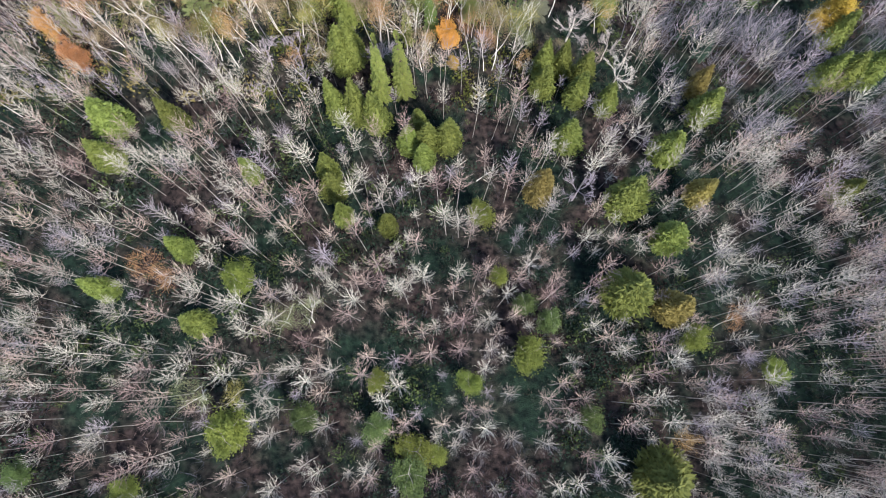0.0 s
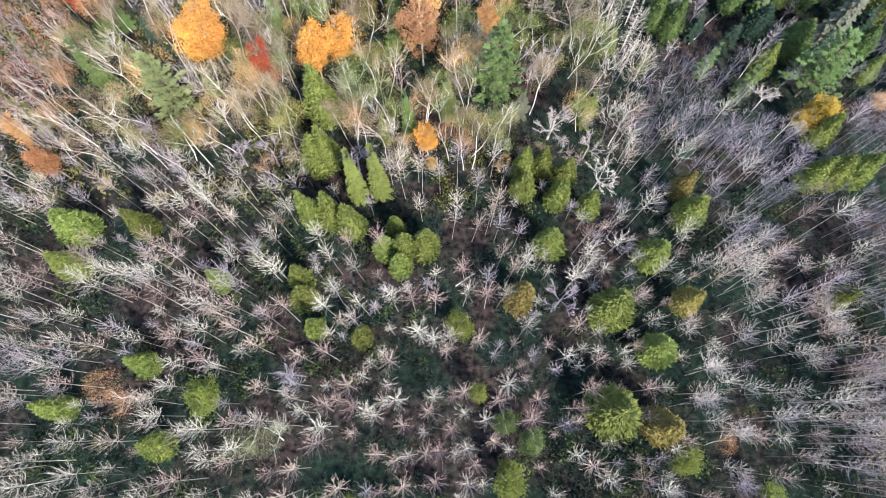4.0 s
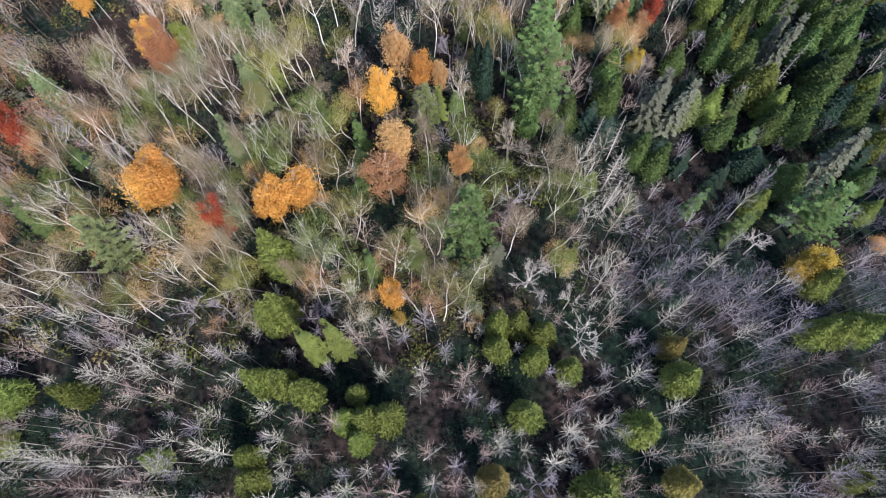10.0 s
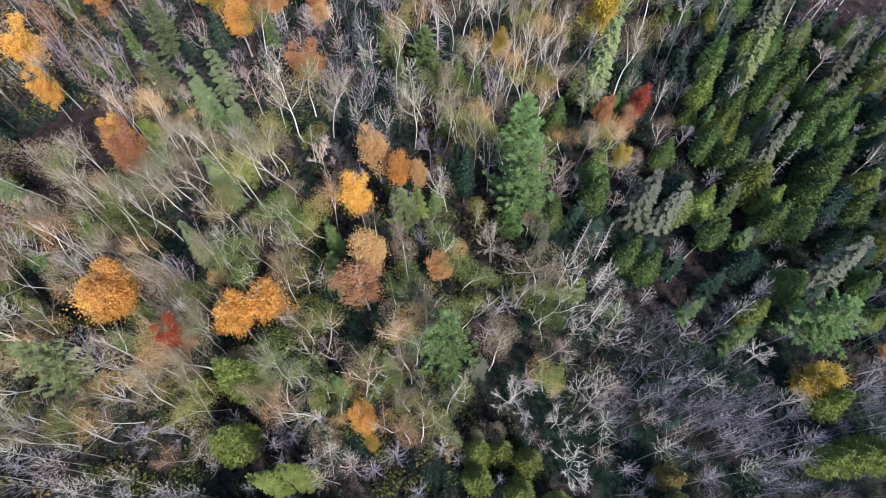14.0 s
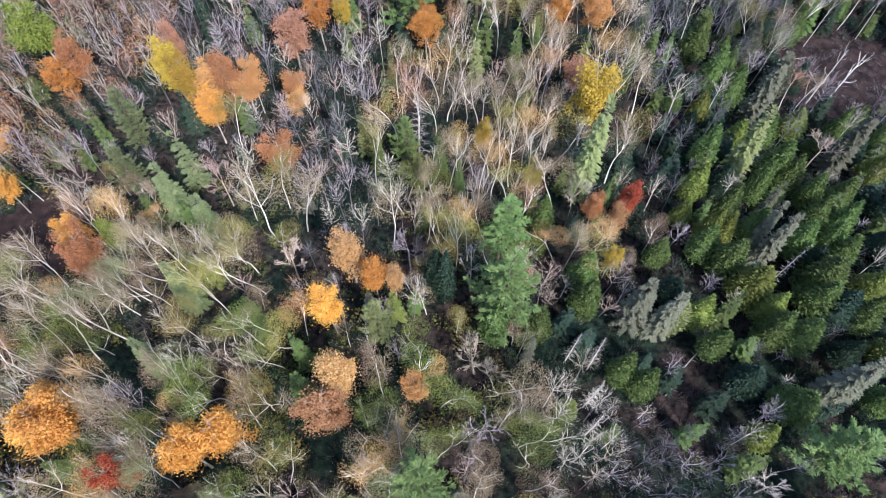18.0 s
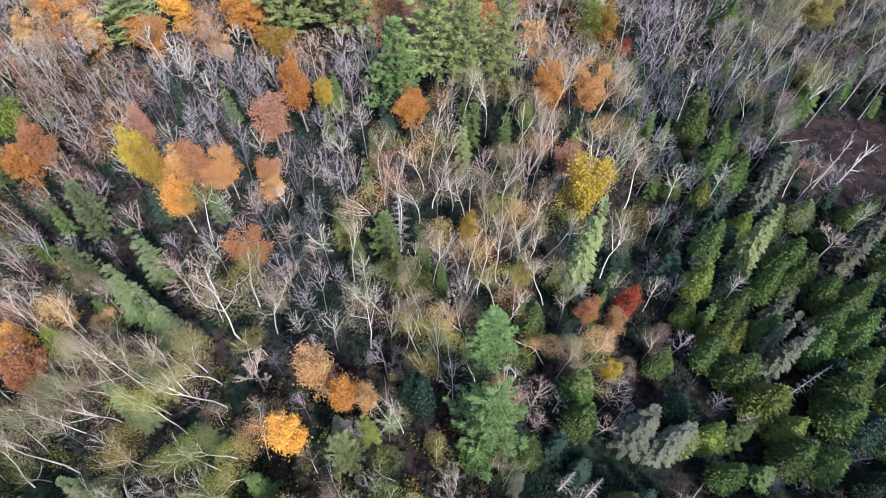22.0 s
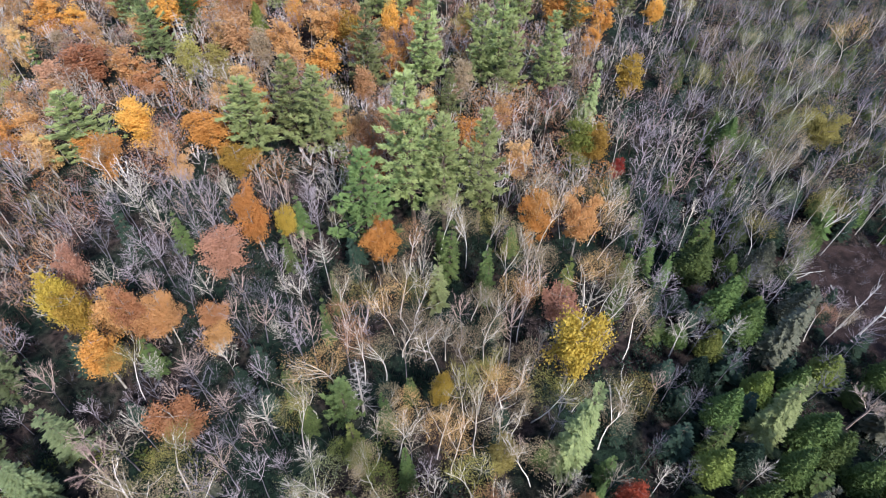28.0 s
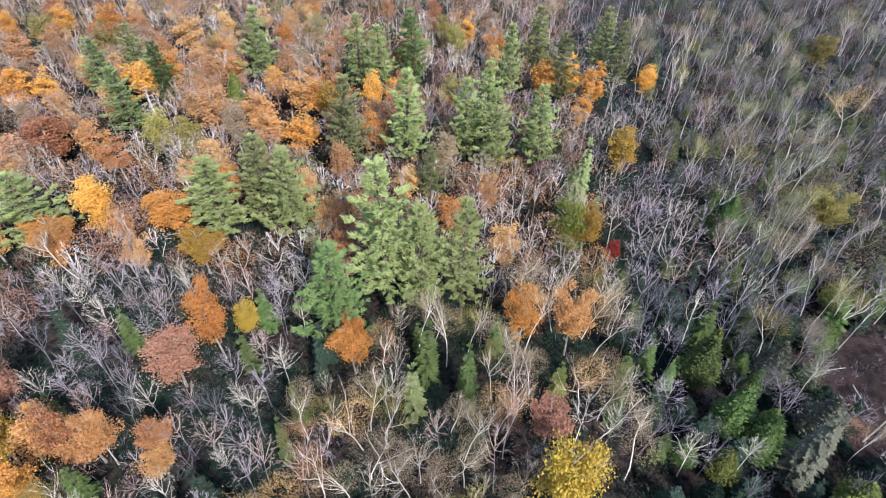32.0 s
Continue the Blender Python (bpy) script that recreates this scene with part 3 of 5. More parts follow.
COLOUR_WORDS = {
    "green": "deep green", "olive": "olive-green", "straw": "straw-yellow", "dark": "dark green", "pale": "pale green",
    "pine": "soft green", "blue": "blue-green", "pinelit": "bright green", "grey": "grey-green", "lime": "yellow-green", "sage": "sage-green",
    "yellow": "golden yellow", "orange": "bright orange", "peach": "pale orange", "rust": "rust-brown", "red": "crimson red",
    "pink": "dusty pink", "tan": "tan", "white": "bone-white", "bone": "bone-white", "mauve": "mauve-grey",
}
SAY = {
    "cedar": "{} white cedar with a dense rounded cone of foliage",
    "spire": "slender {} fir with a pointed spire among bare trees",
    "fir": "{} young fir standing among bare trees",
    "spruce": "tall {} spruce with drooping tiers of needles",
    "pine": "tall {} white pine with tiers of long limbs",
    "leafy": "{} autumn tree with a full leafy crown",
    "far_leafy": "{} autumn tree with a full leafy crown",
    "tan": "white-barked birch with a thin veil of {} leaves",
    "veiled": "white-barked birch still in a soft dome of {} leaves",
    "bare": "slim leafless tree with pale pinkish-grey twigs",
    "fan": "leafless tree with a rounded crown of pale branches",
    "whitebare": "spreading leafless tree with {} crooked limbs",
    "snag": "standing dead {} trunk with a few broken limbs",
    "deadfir": "dead {} conifer with bare downswept branches",
}
GROUP = {"cedar": "cedars of the wood", "pine": "white pines of the stand", "leafy": "autumn trees of the wood", "far_leafy": "autumn trees of the wood", "bare": "leafless trees of the wood",
         "tan": "birches of the wood", "veiled": "birches of the wood", "spruce": "spruces of the wood"}
TAKEN = []


def plant(kind, x, y, h, r, colour=""):
    """One tree as a thing of its own: an empty at its foot, trunk and crown under it."""
    parts, h0, r0 = rnd.choice(FORMS[kind])
    name, cat = KINDS[kind][6], KINDS[kind][7]
    if kind in ("whitebare", "deadfir") and colour == "white":
        colour = "bone"
    if kind == "leafy" and colour in ("lime", "green", "sage", "straw"):
        name = "broadleaf_tree"
    if kind in ("tan",) and colour == "straw":
        name = "birch_tree"
    root = tagged(new(name), SAY[kind].format(COLOUR_WORDS.get(colour, "pale")), cat, GROUP.get(kind, ""))
    root.matrix_basis = pose(x, y, ground_z(x, y)) @ pose(0, 0, 0, rnd.uniform(-2, 2), rnd.uniform(-2, 2), rnd.uniform(0, 360)) @ Matrix.Diagonal((r / r0 * rnd.uniform(0.88, 1.12), r / r0 * rnd.uniform(0.88, 1.12), h / h0, 1))
    for part_name, me in parts:
        ob = new(part_name, me)
        ob.parent = root
        if colour:
            pick = None
            if part_name == "crown":
                pick = LEAF.get(colour) if me.materials[0] in LEAF.values() else BARK.get(colour)
            elif kind == "whitebare":
                pick = BARK.get(colour)
            if pick:
                ob.material_slots[0].link = "OBJECT"
                ob.material_slots[0].material = pick
    TAKEN.append((x, y, r))
    return root


def bare(x, y, h, r):
    plant("bare", x, y, h, r, rnd.choice(("", "pink")))


# ---------------- the trees that can be told apart, from near to far ----------------
plant("leafy", -36.5, -11.5, 4, 1.89, "lime")
plant("cedar", 25.1, -9.7, 9, 3.3, "olive")
plant("leafy", -49.2, -9.5, 4, 1.89, "green")
plant("leafy", -3.8, -9.4, 5, 2.31, "green")
plant("leafy", -0.6, -7.2, 3, 1.26, "lime")
plant("leafy", -3.2, -6.8, 4, 1.99, "lime")
plant("tan", 27.1, -5.5, 7, 1.26, "peach")
plant("leafy", -24.6, -4.5, 7, 2.52, "lime")
plant("leafy", -7.8, -4.3, 4, 1.78, "green")
plant("leafy", 17.4, -3.0, 5, 1.47, "green")
plant("leafy", -16.2, -3.0, 5, 1.89, "green")
plant("tan", -29.1, 0.1, 7, 1.89, "sage")
plant("tan", -23.7, 0.1, 7, 1.16, "straw")
plant("leafy", 3.1, 1.0, 5, 1.47, "lime")
plant("leafy", -7.8, 1.2, 4, 1.26, "lime")
plant("leafy", 39.7, 2.3, 5, 1.47, "lime")
plant("leafy", 10.1, 4.0, 6, 1.99, "lime")
plant("leafy", 30.3, 6.0, 5, 1.68, "lime")
plant("tan", 34.1, 7.6, 7, 1.26, "peach")
plant("cedar", -29.4, 7.8, 7, 1.76, "olive")
plant("leafy", 12.9, 8.1, 5, 1.58, "green")
plant("tan", -16.2, 8.3, 9, 1.68, "sage")
plant("tan", -19.4, 8.3, 8, 1.68, "sage")
plant("cedar", 27.6, 9.5, 9, 2.42, "straw")
plant("leafy", 10.0, 10.2, 4, 1.47, "green")
plant("cedar", 21.8, 11.5, 10.5, 2.97, "olive")
plant("cedar", -41.0, 11.8, 8, 1.54, "olive")
plant("leafy", -24.6, 13.1, 7, 2.1, "lime")
plant("leafy", 6.9, 13.6, 5, 1.16, "lime")
plant("tan", -34.4, 14.2, 9, 2.1, "peach")
plant("cedar", -31.9, 16.7, 8, 1.43, "olive")
plant("cedar", 28.0, 18.3, 8, 2.2, "olive")
plant("cedar", -6.8, 19.9, 6.5, 1.43, "olive")
plant("cedar", -12.2, 20.8, 8, 1.32, "olive")
plant("leafy", 4.7, 21.2, 6, 1.58, "lime")
plant("cedar", 22.6, 22.9, 10, 2.86, "olive")
plant("cedar", 32.4, 24.3, 7.5, 1.76, "straw")
plant("whitebare", 17.0, 24.3, 10, 3, "mauve")
plant("cedar", 11.9, 24.6, 9.5, 1.98, "straw")
plant("cedar", -13.8, 24.6, 7, 1.76, "olive")
plant("cedar", 51.0, 24.6, 7, 1.65, "olive")
plant("cedar", -14.4, 26.6, 8, 1.54, "olive")
plant("cedar", -24.3, 26.9, 7, 1.32, "olive")
plant("cedar", -42.6, 28.4, 8, 1.98, "olive")
plant("cedar", -2.3, 28.6, 6.5, 1.65, "olive")
plant("cedar", 28.6, 29.7, 8.5, 2.09, "olive")
plant("cedar", -4.4, 30.6, 7, 1.54, "olive")
plant("cedar", -2.0, 30.9, 8, 1.76, "olive")
plant("cedar", 0.6, 30.9, 8.5, 1.98, "olive")
plant("cedar", 16.0, 31.2, 8, 1.87, "olive")
plant("cedar", -42.2, 33.1, 9, 2.42, "olive")
plant("cedar", -8.5, 33.5, 10, 1.87, "olive")
plant("cedar", -34.2, 33.5, 9, 1.87, "olive")
plant("cedar", -3.1, 33.6, 6, 1.32, "olive")
plant("cedar", -10.8, 34.2, 11, 1.87, "olive")
plant("cedar", -13.2, 34.6, 11, 1.76, "olive")
plant("cedar", 33.8, 34.9, 9, 2.09, "olive")
plant("cedar", 21.2, 36.3, 8, 1.65, "olive")
plant("cedar", 17.2, 37.4, 8.5, 1.65, "olive")
plant("spire", -8.2, 38.6, 13.5, 1.5, "olive")
plant("cedar", 12.9, 38.6, 8, 1.76, "olive")
plant("spire", -5.2, 38.9, 13, 1.5, "olive")
plant("cedar", 33.2, 38.9, 8, 1.43, "straw")
plant("whitebare", 22.5, 39.6, 10, 2.75, "white")
plant("cedar", 18.4, 40.4, 8, 1.65, "olive")
plant("cedar", 50.6, 40.5, 8, 1.98, "olive")
plant("cedar", 53.6, 40.8, 8, 1.98, "olive")
plant("cedar", 56.1, 40.9, 8.5, 2.2, "olive")
plant("cedar", 13.2, 41.1, 8.5, 1.65, "olive")
plant("tan", -18.8, 41.1, 7, 1.05, "peach")
plant("cedar", 15.5, 41.1, 8.5, 1.54, "olive")
plant("leafy", -47.2, 41.6, 8, 1.78, "rust")
plant("cedar", -13.4, 42.1, 10, 1.98, "olive")
plant("cedar", -11.9, 42.5, 11, 1.87, "olive")
plant("whitebare", -8.5, 42.6, 8, 3.25, "mauve")
plant("leafy", 1.5, 42.6, 2.6, 0.95, "yellow")
plant("whitebare", -23.5, 43.1, 9, 2.75, "mauve")
plant("whitebare", -19.3, 43.3, 8, 2.5, "mauve")
plant("whitebare", 21.9, 44.4, 7, 2.5, "white")
plant("tan", -8.2, 44.5, 11, 1.4, "peach")
plant("leafy", 0.8, 44.8, 7, 1.68, "orange")
plant("tan", -7.5, 45.6, 10, 1.4, "peach")
plant("leafy", -52.2, 46.2, 7, 1.26, "rust")
plant("cedar", 52.6, 46.5, 8, 1.76, "olive")
plant("whitebare", 17.1, 47.2, 8, 4.5, "white")
plant("spire", -1.4, 47.8, 10, 1.2, "green")
plant("leafy", 51.7, 48.3, 6, 2.1, "yellow")
plant("tan", -40.8, 48.6, 9, 2, "tan")
plant("cedar", -12.5, 48.7, 14, 2.09, "olive")
plant("leafy", 52.7, 49.1, 8, 2.1, "yellow")
plant("tan", -37.5, 49.2, 9, 2.6, "tan")
plant("pine", -31.3, 49.7, 14, 2.5, "pale")
plant("spire", 3.6, 50.0, 10, 1.2, "pale")
plant("pine", 9.9, 51.3, 16.5, 3, "pinelit")
plant("whitebare", 46.5, 51.9, 7, 2.25, "white")
plant("tan", 20.9, 52.2, 8, 1.9, "tan")
plant("leafy", 63.6, 52.6, 3, 1.26, "rust")
plant("spruce", -41.6, 53.2, 12, 1.7, "green")
plant("pine", 53.2, 54.5, 12, 3, "pinelit")
plant("leafy", -13.6, 54.7, 13, 2.31, "orange")
plant("leafy", -19.4, 52.8, 13, 1.35, "red")
plant("leafy", -10.2, 56.6, 13, 2.42, "orange")
plant("leafy", -27.4, 57.2, 14, 2.42, "orange")
plant("whitebare", 15.9, 57.8, 8, 3, "mauve")
plant("deadfir", 28.4, 58.0, 8, 1.1, "white")
plant("leafy", -29.3, 58.1, 11, 2.73, "orange")
plant("leafy", 0.1, 58.6, 12, 2.21, "peach")
plant("leafy", -28.2, 59.8, 10, 1.68, "orange")
plant("cedar", 25.9, 60.1, 6, 1.21, "olive")
plant("fir", -36.2, 60.2, 9, 1.5, "dark")
plant("deadfir", 21.0, 60.4, 7, 0.7, "grey")
plant("cedar", 51.5, 60.4, 8, 2.64, "green")
plant("veiled", -15.1, 60.5, 10, 1.99, "olive")
plant("veiled", 11.7, 61.0, 9, 1.99, "olive")
plant("deadfir", 28.5, 61.1, 9, 1.2, "white")
plant("leafy", 9.2, 61.6, 9, 1.47, "rust")
plant("veiled", -12.8, 61.8, 13, 2.1, "olive")
plant("fir", -3.8, 62.0, 8, 1.7, "green")
plant("spruce", 57.3, 62.2, 12.5, 2.3, "grey")
plant("leafy", 0.6, 62.3, 13, 2.21, "peach")
plant("cedar", 34.5, 62.7, 8.5, 1.65, "green")
plant("cedar", 32.6, 64.0, 8.5, 1.65, "green")
plant("spruce", -20.9, 65.2, 9.8, 1.6, "blue")
plant("leafy", -46.9, 65.1, 11, 1.6, "red")
plant("whitebare", 15.7, 65.2, 11, 4.25, "tan")
plant("deadfir", 29.6, 65.6, 10, 1.1, "grey")
plant("fir", -4.1, 66.0, 9, 1.5, "green")
plant("deadfir", 26.9, 66.5, 9, 1, "grey")
plant("cedar", 44.3, 67.2, 8, 1.65, "green")
plant("leafy", -48.8, 67.2, 11, 1.25, "red")
plant("tan", -25.1, 68.2, 13, 2, "tan")
plant("cedar", 51.1, 68.4, 7, 1.65, "green")
plant("cedar", 54.6, 68.4, 8.5, 2.2, "green")
plant("pine", 4.7, 68.8, 11, 1.8, "pale")
plant("cedar", 18.1, 68.9, 10, 1.76, "green")
plant("veiled", -16.8, 69.0, 11, 2.1, "straw")
plant("cedar", 23.2, 69.4, 9, 1.76, "green")
plant("cedar", 52.1, 69.4, 8, 2.02, "green")
plant("leafy", -1.0, 70.0, 13, 1.78, "orange")
plant("spruce", 38.3, 70.2, 11, 1.9, "grey")
plant("cedar", 39.8, 70.7, 8, 2.02, "pale")
plant("cedar", 42.6, 70.8, 9, 1.65, "olive")
plant("cedar", 63.2, 70.8, 9, 1.98, "green")
plant("spruce", -45.6, 72.4, 10.5, 2, "blue")
plant("pine", 18.9, 71.2, 17, 3.3, "pinelit")
plant("spruce", 35.4, 71.6, 11, 2, "grey")
plant("cedar", 52.2, 71.9, 8, 1.79, "olive")
plant("cedar", 60.8, 72.0, 8, 2.46, "dark")
plant("veiled", -14.5, 72.4, 13, 1.99, "straw")
plant("cedar", 29.5, 72.5, 9, 1.87, "green")
plant("spruce", -19.0, 73.8, 9.8, 1.9, "blue")
plant("cedar", 58.5, 73.1, 8, 2.46, "green")
plant("tan", -36.9, 73.2, 14, 2.3, "tan")
plant("cedar", 12.3, 74.0, 12, 1.76, "dark")
plant("tan", -43.7, 74.0, 13, 2.2, "tan")
plant("leafy", 6.2, 74.3, 10, 1.37, "peach")
plant("leafy", 3.9, 74.6, 11, 1.78, "orange")
plant("cedar", 50.3, 74.7, 8.5, 2.8, "olive")
plant("cedar", 11.7, 75.0, 11, 1.9, "dark")
plant("tan", -10.7, 75.4, 13, 2.3, "tan")
plant("deadfir", 53.5, 75.7, 12.5, 1.1, "grey")
plant("cedar", 59.9, 75.9, 8.5, 2.91, "green")
plant("cedar", 29.7, 75.9, 9, 1.87, "green")
plant("leafy", -30.7, 76.3, 9, 1.68, "rust")
plant("leafy", 0.9, 76.9, 12, 2.1, "peach")
plant("whitebare", -6.7, 77.3, 12, 2.75, "pink")
plant("leafy", -30.5, 77.5, 12, 2.1, "rust")
plant("leafy", 33.3, 78.0, 8, 1.05, "yellow")
plant("veiled", -11.9, 78.1, 13, 1.99, "straw")
plant("cedar", 48.2, 78.3, 9, 2.35, "green")
plant("cedar", 59.8, 78.5, 7, 2.02, "dark")
plant("leafy", -33.4, 79.9, 10, 1.6, "orange")
plant("leafy", -49.4, 94.6, 12, 2.6, "orange")
plant("leafy", -45.3, 87.7, 10, 1.8, "orange")
plant("whitebare", 7.8, 79.0, 10, 3, "mauve")
plant("cedar", 63.8, 79.5, 8, 2.24, "green")
plant("spruce", 54.4, 80.2, 12, 1.6, "grey")
plant("leafy", -28.7, 80.4, 9, 1.58, "lime")
plant("cedar", 46.1, 80.6, 8, 1.9, "green")
plant("pine", 19.5, 80.7, 13, 2.8, "pinelit")
plant("cedar", 62.6, 81.3, 8, 1.79, "green")
plant("cedar", 58.8, 81.4, 8, 2.24, "green")
plant("cedar", 48.5, 81.9, 9, 1.46, "olive")
plant("spruce", 53.4, 82.0, 11, 1.4, "grey")
plant("cedar", 46.8, 82.4, 9, 1.79, "olive")
plant("spire", 21.8, 82.5, 10, 0.9, "green")
plant("spruce", -18.5, 83.6, 9, 2, "blue")
plant("tan", -10.2, 83.2, 13, 2.6, "tan")
plant("cedar", 53.3, 83.4, 8, 1.9, "green")
plant("cedar", 25.2, 83.5, 9.5, 1.79, "green")
plant("cedar", 64.9, 83.7, 9, 1.9, "green")
plant("leafy", 35.2, 84.2, 8, 1.47, "peach")
plant("cedar", 61.3, 84.2, 9, 1.9, "green")
plant("spire", 23.7, 84.5, 10, 0.9, "green")
plant("tan", -6.4, 84.7, 13, 2.5, "tan")
plant("spire", 9.7, 85.1, 9, 1.1, "green")
plant("leafy", 31.9, 85.1, 9, 1.37, "rust")
plant("spruce", -23.5, 86.9, 10.5, 2.1, "blue")
plant("leafy", 36.2, 85.8, 10, 1.47, "red")
plant("spruce", 55.2, 85.9, 10, 1.2, "grey")
plant("spire", 33.4, 86.3, 9, 0.8, "green")
plant("cedar", 50.5, 86.5, 9, 1.9, "green")
plant("cedar", 66.3, 88.1, 8, 2.02, "green")
plant("veiled", -9.3, 88.4, 9, 2.1, "straw")
plant("whitebare", -17.3, 88.8, 11, 3, "pink")
plant("cedar", 63.0, 88.8, 8, 2.02, "green")
plant("spire", 14.4, 88.9, 9, 1.2, "green")
plant("pine", -30.0, 90.5, 9.8, 2.2, "blue")
plant("cedar", 55.3, 89.6, 9, 1.9, "green")
plant("cedar", 46.6, 89.8, 9, 1.9, "olive")
plant("leafy", 24.3, 90.2, 8, 1.68, "straw")
plant("fir", -22.5, 92.4, 10.5, 2, "blue")
plant("fir", 8.9, 91.4, 9, 1.4, "olive")
plant("cedar", 60.7, 91.6, 8, 2.24, "green")
plant("leafy", -10.0, 93.2, 9, 2.31, "rust")
plant("cedar", 59.0, 93.4, 9, 2.69, "green")
plant("spruce", 54.3, 94.1, 14, 2.2, "pale")
plant("spire", 3.0, 94.7, 9, 1.2, "green")
plant("spruce", 31.3, 91.0, 18.5, 2.4, "pale")
plant("spruce", 69.5, 95.5, 13, 2.2, "grey")
plant("pine", 7.0, 95.6, 9, 2.2, "pinelit")
plant("cedar", 49.6, 95.7, 9, 2.02, "green")
plant("whitebare", 66.8, 96.2, 10, 3.25, "pink")
plant("pine", -31.0, 97.6, 12, 2.5, "blue")
plant("deadfir", 8.7, 97.0, 12, 2.4, "grey")
plant("leafy", 17.8, 97.5, 8, 1.47, "yellow")
plant("fir", 0.9, 97.9, 9, 1.3, "green")
plant("veiled", -17.6, 98.5, 10, 1.68, "straw")
plant("leafy", -20.4, 100.0, 11, 2.1, "orange")
plant("leafy", -9.3, 104.6, 6, 1.72, "rust")
plant("leafy", -25.1, 105.0, 12, 1.89, "yellow")
plant("spruce", 60.4, 105.1, 13, 2.1, "grey")
plant("leafy", 32.7, 100.2, 17, 3.0, "yellow")
plant("leafy", -19.0, 105.5, 12, 1.86, "rust")
plant("leafy", -15.5, 105.9, 11, 1.4, "rust")
plant("leafy", -16.9, 106.1, 8, 2.36, "rust")
plant("leafy", -26.6, 106.1, 14, 2.1, "yellow")
plant("fir", 3.5, 106.3, 9, 1.1, "green")
plant("leafy", -10.1, 106.5, 8, 1.72, "rust")
plant("leafy", -43.8, 106.7, 10, 2.1, "orange")
plant("leafy", -21.9, 106.7, 9, 2.58, "rust")
plant("tan", 68.4, 107.1, 8, 1.2, "tan")
plant("cedar", 56.6, 107.2, 9, 2.08, "green")
plant("fir", 24.9, 107.8, 6, 1.32, "dark")
plant("tan", 66.4, 107.8, 8, 1.4, "pink")
plant("snag", 73.2, 108.1, 12, 1.6, "white")
plant("leafy", -41.4, 108.5, 12, 2.25, "rust")
plant("leafy", 32.7, 108.7, 9, 2.32, "pink")
plant("cedar", 57.5, 108.9, 8, 1.68, "olive")
plant("snag", 71.8, 109.7, 11, 1.2, "white")
plant("cedar", 64.4, 109.8, 9, 2.08, "grey")
plant("cedar", 54.0, 110.1, 10, 2.34, "green")
plant("spire", 4.3, 110.6, 9, 1, "green")
plant("leafy", -27.5, 110.7, 13, 1.78, "pink")
plant("cedar", 54.8, 111.0, 9, 1.79, "olive")
plant("fir", 17.5, 112.1, 10, 1.76, "pale")
plant("spire", 23.8, 112.5, 9, 0.99, "green")
plant("leafy", -47.8, 112.9, 14, 3.15, "lime")
plant("fir", 34.8, 114.2, 8, 1.43, "olive")
plant("spire", 47.8, 114.5, 9, 1.1, "green")
plant("fir", 23.7, 115.1, 10, 1.65, "green")
plant("fir", 42.7, 115.5, 9, 1.32, "green")
plant("leafy", -11.1, 115.6, 10, 2.9, "pink")
plant("cedar", 52.4, 116.4, 10, 2.34, "green")
plant("cedar", 61.9, 116.7, 9, 2.08, "grey")
plant("fir", 18.8, 116.9, 11, 1.7, "green")
plant("leafy", 9.7, 117.7, 10, 2.17, "orange")
plant("cedar", 53.9, 118.5, 9, 1.79, "olive")
plant("leafy", -7.3, 119.6, 14.5, 2.2, "orange")
plant("leafy", 10.1, 119.0, 11, 1.37, "orange")
plant("fir", 5.7, 119.3, 7, 1.98, "dark")
plant("fir", -25.5, 119.8, 11, 1.87, "dark")
plant("tan", 31.5, 120.5, 14, 2, "peach")
plant("leafy", 37.1, 121.1, 13, 2.52, "rust")
plant("leafy", 30.8, 121.5, 13, 2.17, "orange")
plant("leafy", -4.0, 121.7, 9, 1.7, "yellow")
plant("cedar", 71.0, 121.8, 8, 2.08, "green")
plant("snag", 75.7, 122.9, 10, 0.8, "white")
plant("tan", 72.1, 123.4, 12, 2.04, "straw")
plant("pine", 7.2, 121.2, 18, 4.1, "pinelit")
plant("tan", 71.5, 125.1, 11, 1.7, "straw")
plant("pine", 18.2, 126.4, 20, 3.9, "pine")
plant("tan", -32.6, 132.9, 11, 2.4, "tan")
plant("leafy", -13.7, 134.1, 9, 2.61, "yellow")
plant("leafy", -34.4, 134.8, 11, 3.33, "orange")
plant("leafy", 46.3, 136.5, 6, 1.15, "red")
plant("pine", 13.6, 127.0, 25, 4.7, "pine")
plant("pine", 23.3, 126.2, 21, 3.3, "pine")
plant("pine", -37.8, 137.2, 15, 4.2, "pine")
plant("leafy", 39.9, 138.6, 11, 2.61, "lime")
plant("leafy", 42.4, 138.7, 11, 2.61, "yellow")
plant("pine", -1.4, 138.8, 18, 4.06, "pine")
plant("pine", -12.3, 139.6, 16, 4.34, "pine")
plant("leafy", -19.5, 140.1, 11, 3.62, "orange")
plant("leafy", -31.7, 141.4, 11, 3.19, "orange")
plant("pine", -5.9, 141.6, 18, 4.06, "pine")
plant("cedar", 65.4, 142.1, 10, 2.34, "green")
plant("leafy", 82.2, 144.1, 11, 2.75, "straw")
plant("cedar", 63.6, 144.3, 9, 1.82, "green")
plant("pine", 18.7, 147.8, 13, 2.24, "pale")
plant("spruce", 43.1, 149.1, 15, 1.87, "pale")
plant("far_leafy", -35.0, 155.9, 8, 2.9, "rust")
plant("far_leafy", -52.3, 156.1, 9, 3.19, "pink")
plant("pine", 4.3, 156.2, 19, 3.78, "pale")
plant("pine", 29.7, 156.6, 18, 3.36, "pine")
plant("far_leafy", -38.4, 157.2, 11, 3.33, "rust")
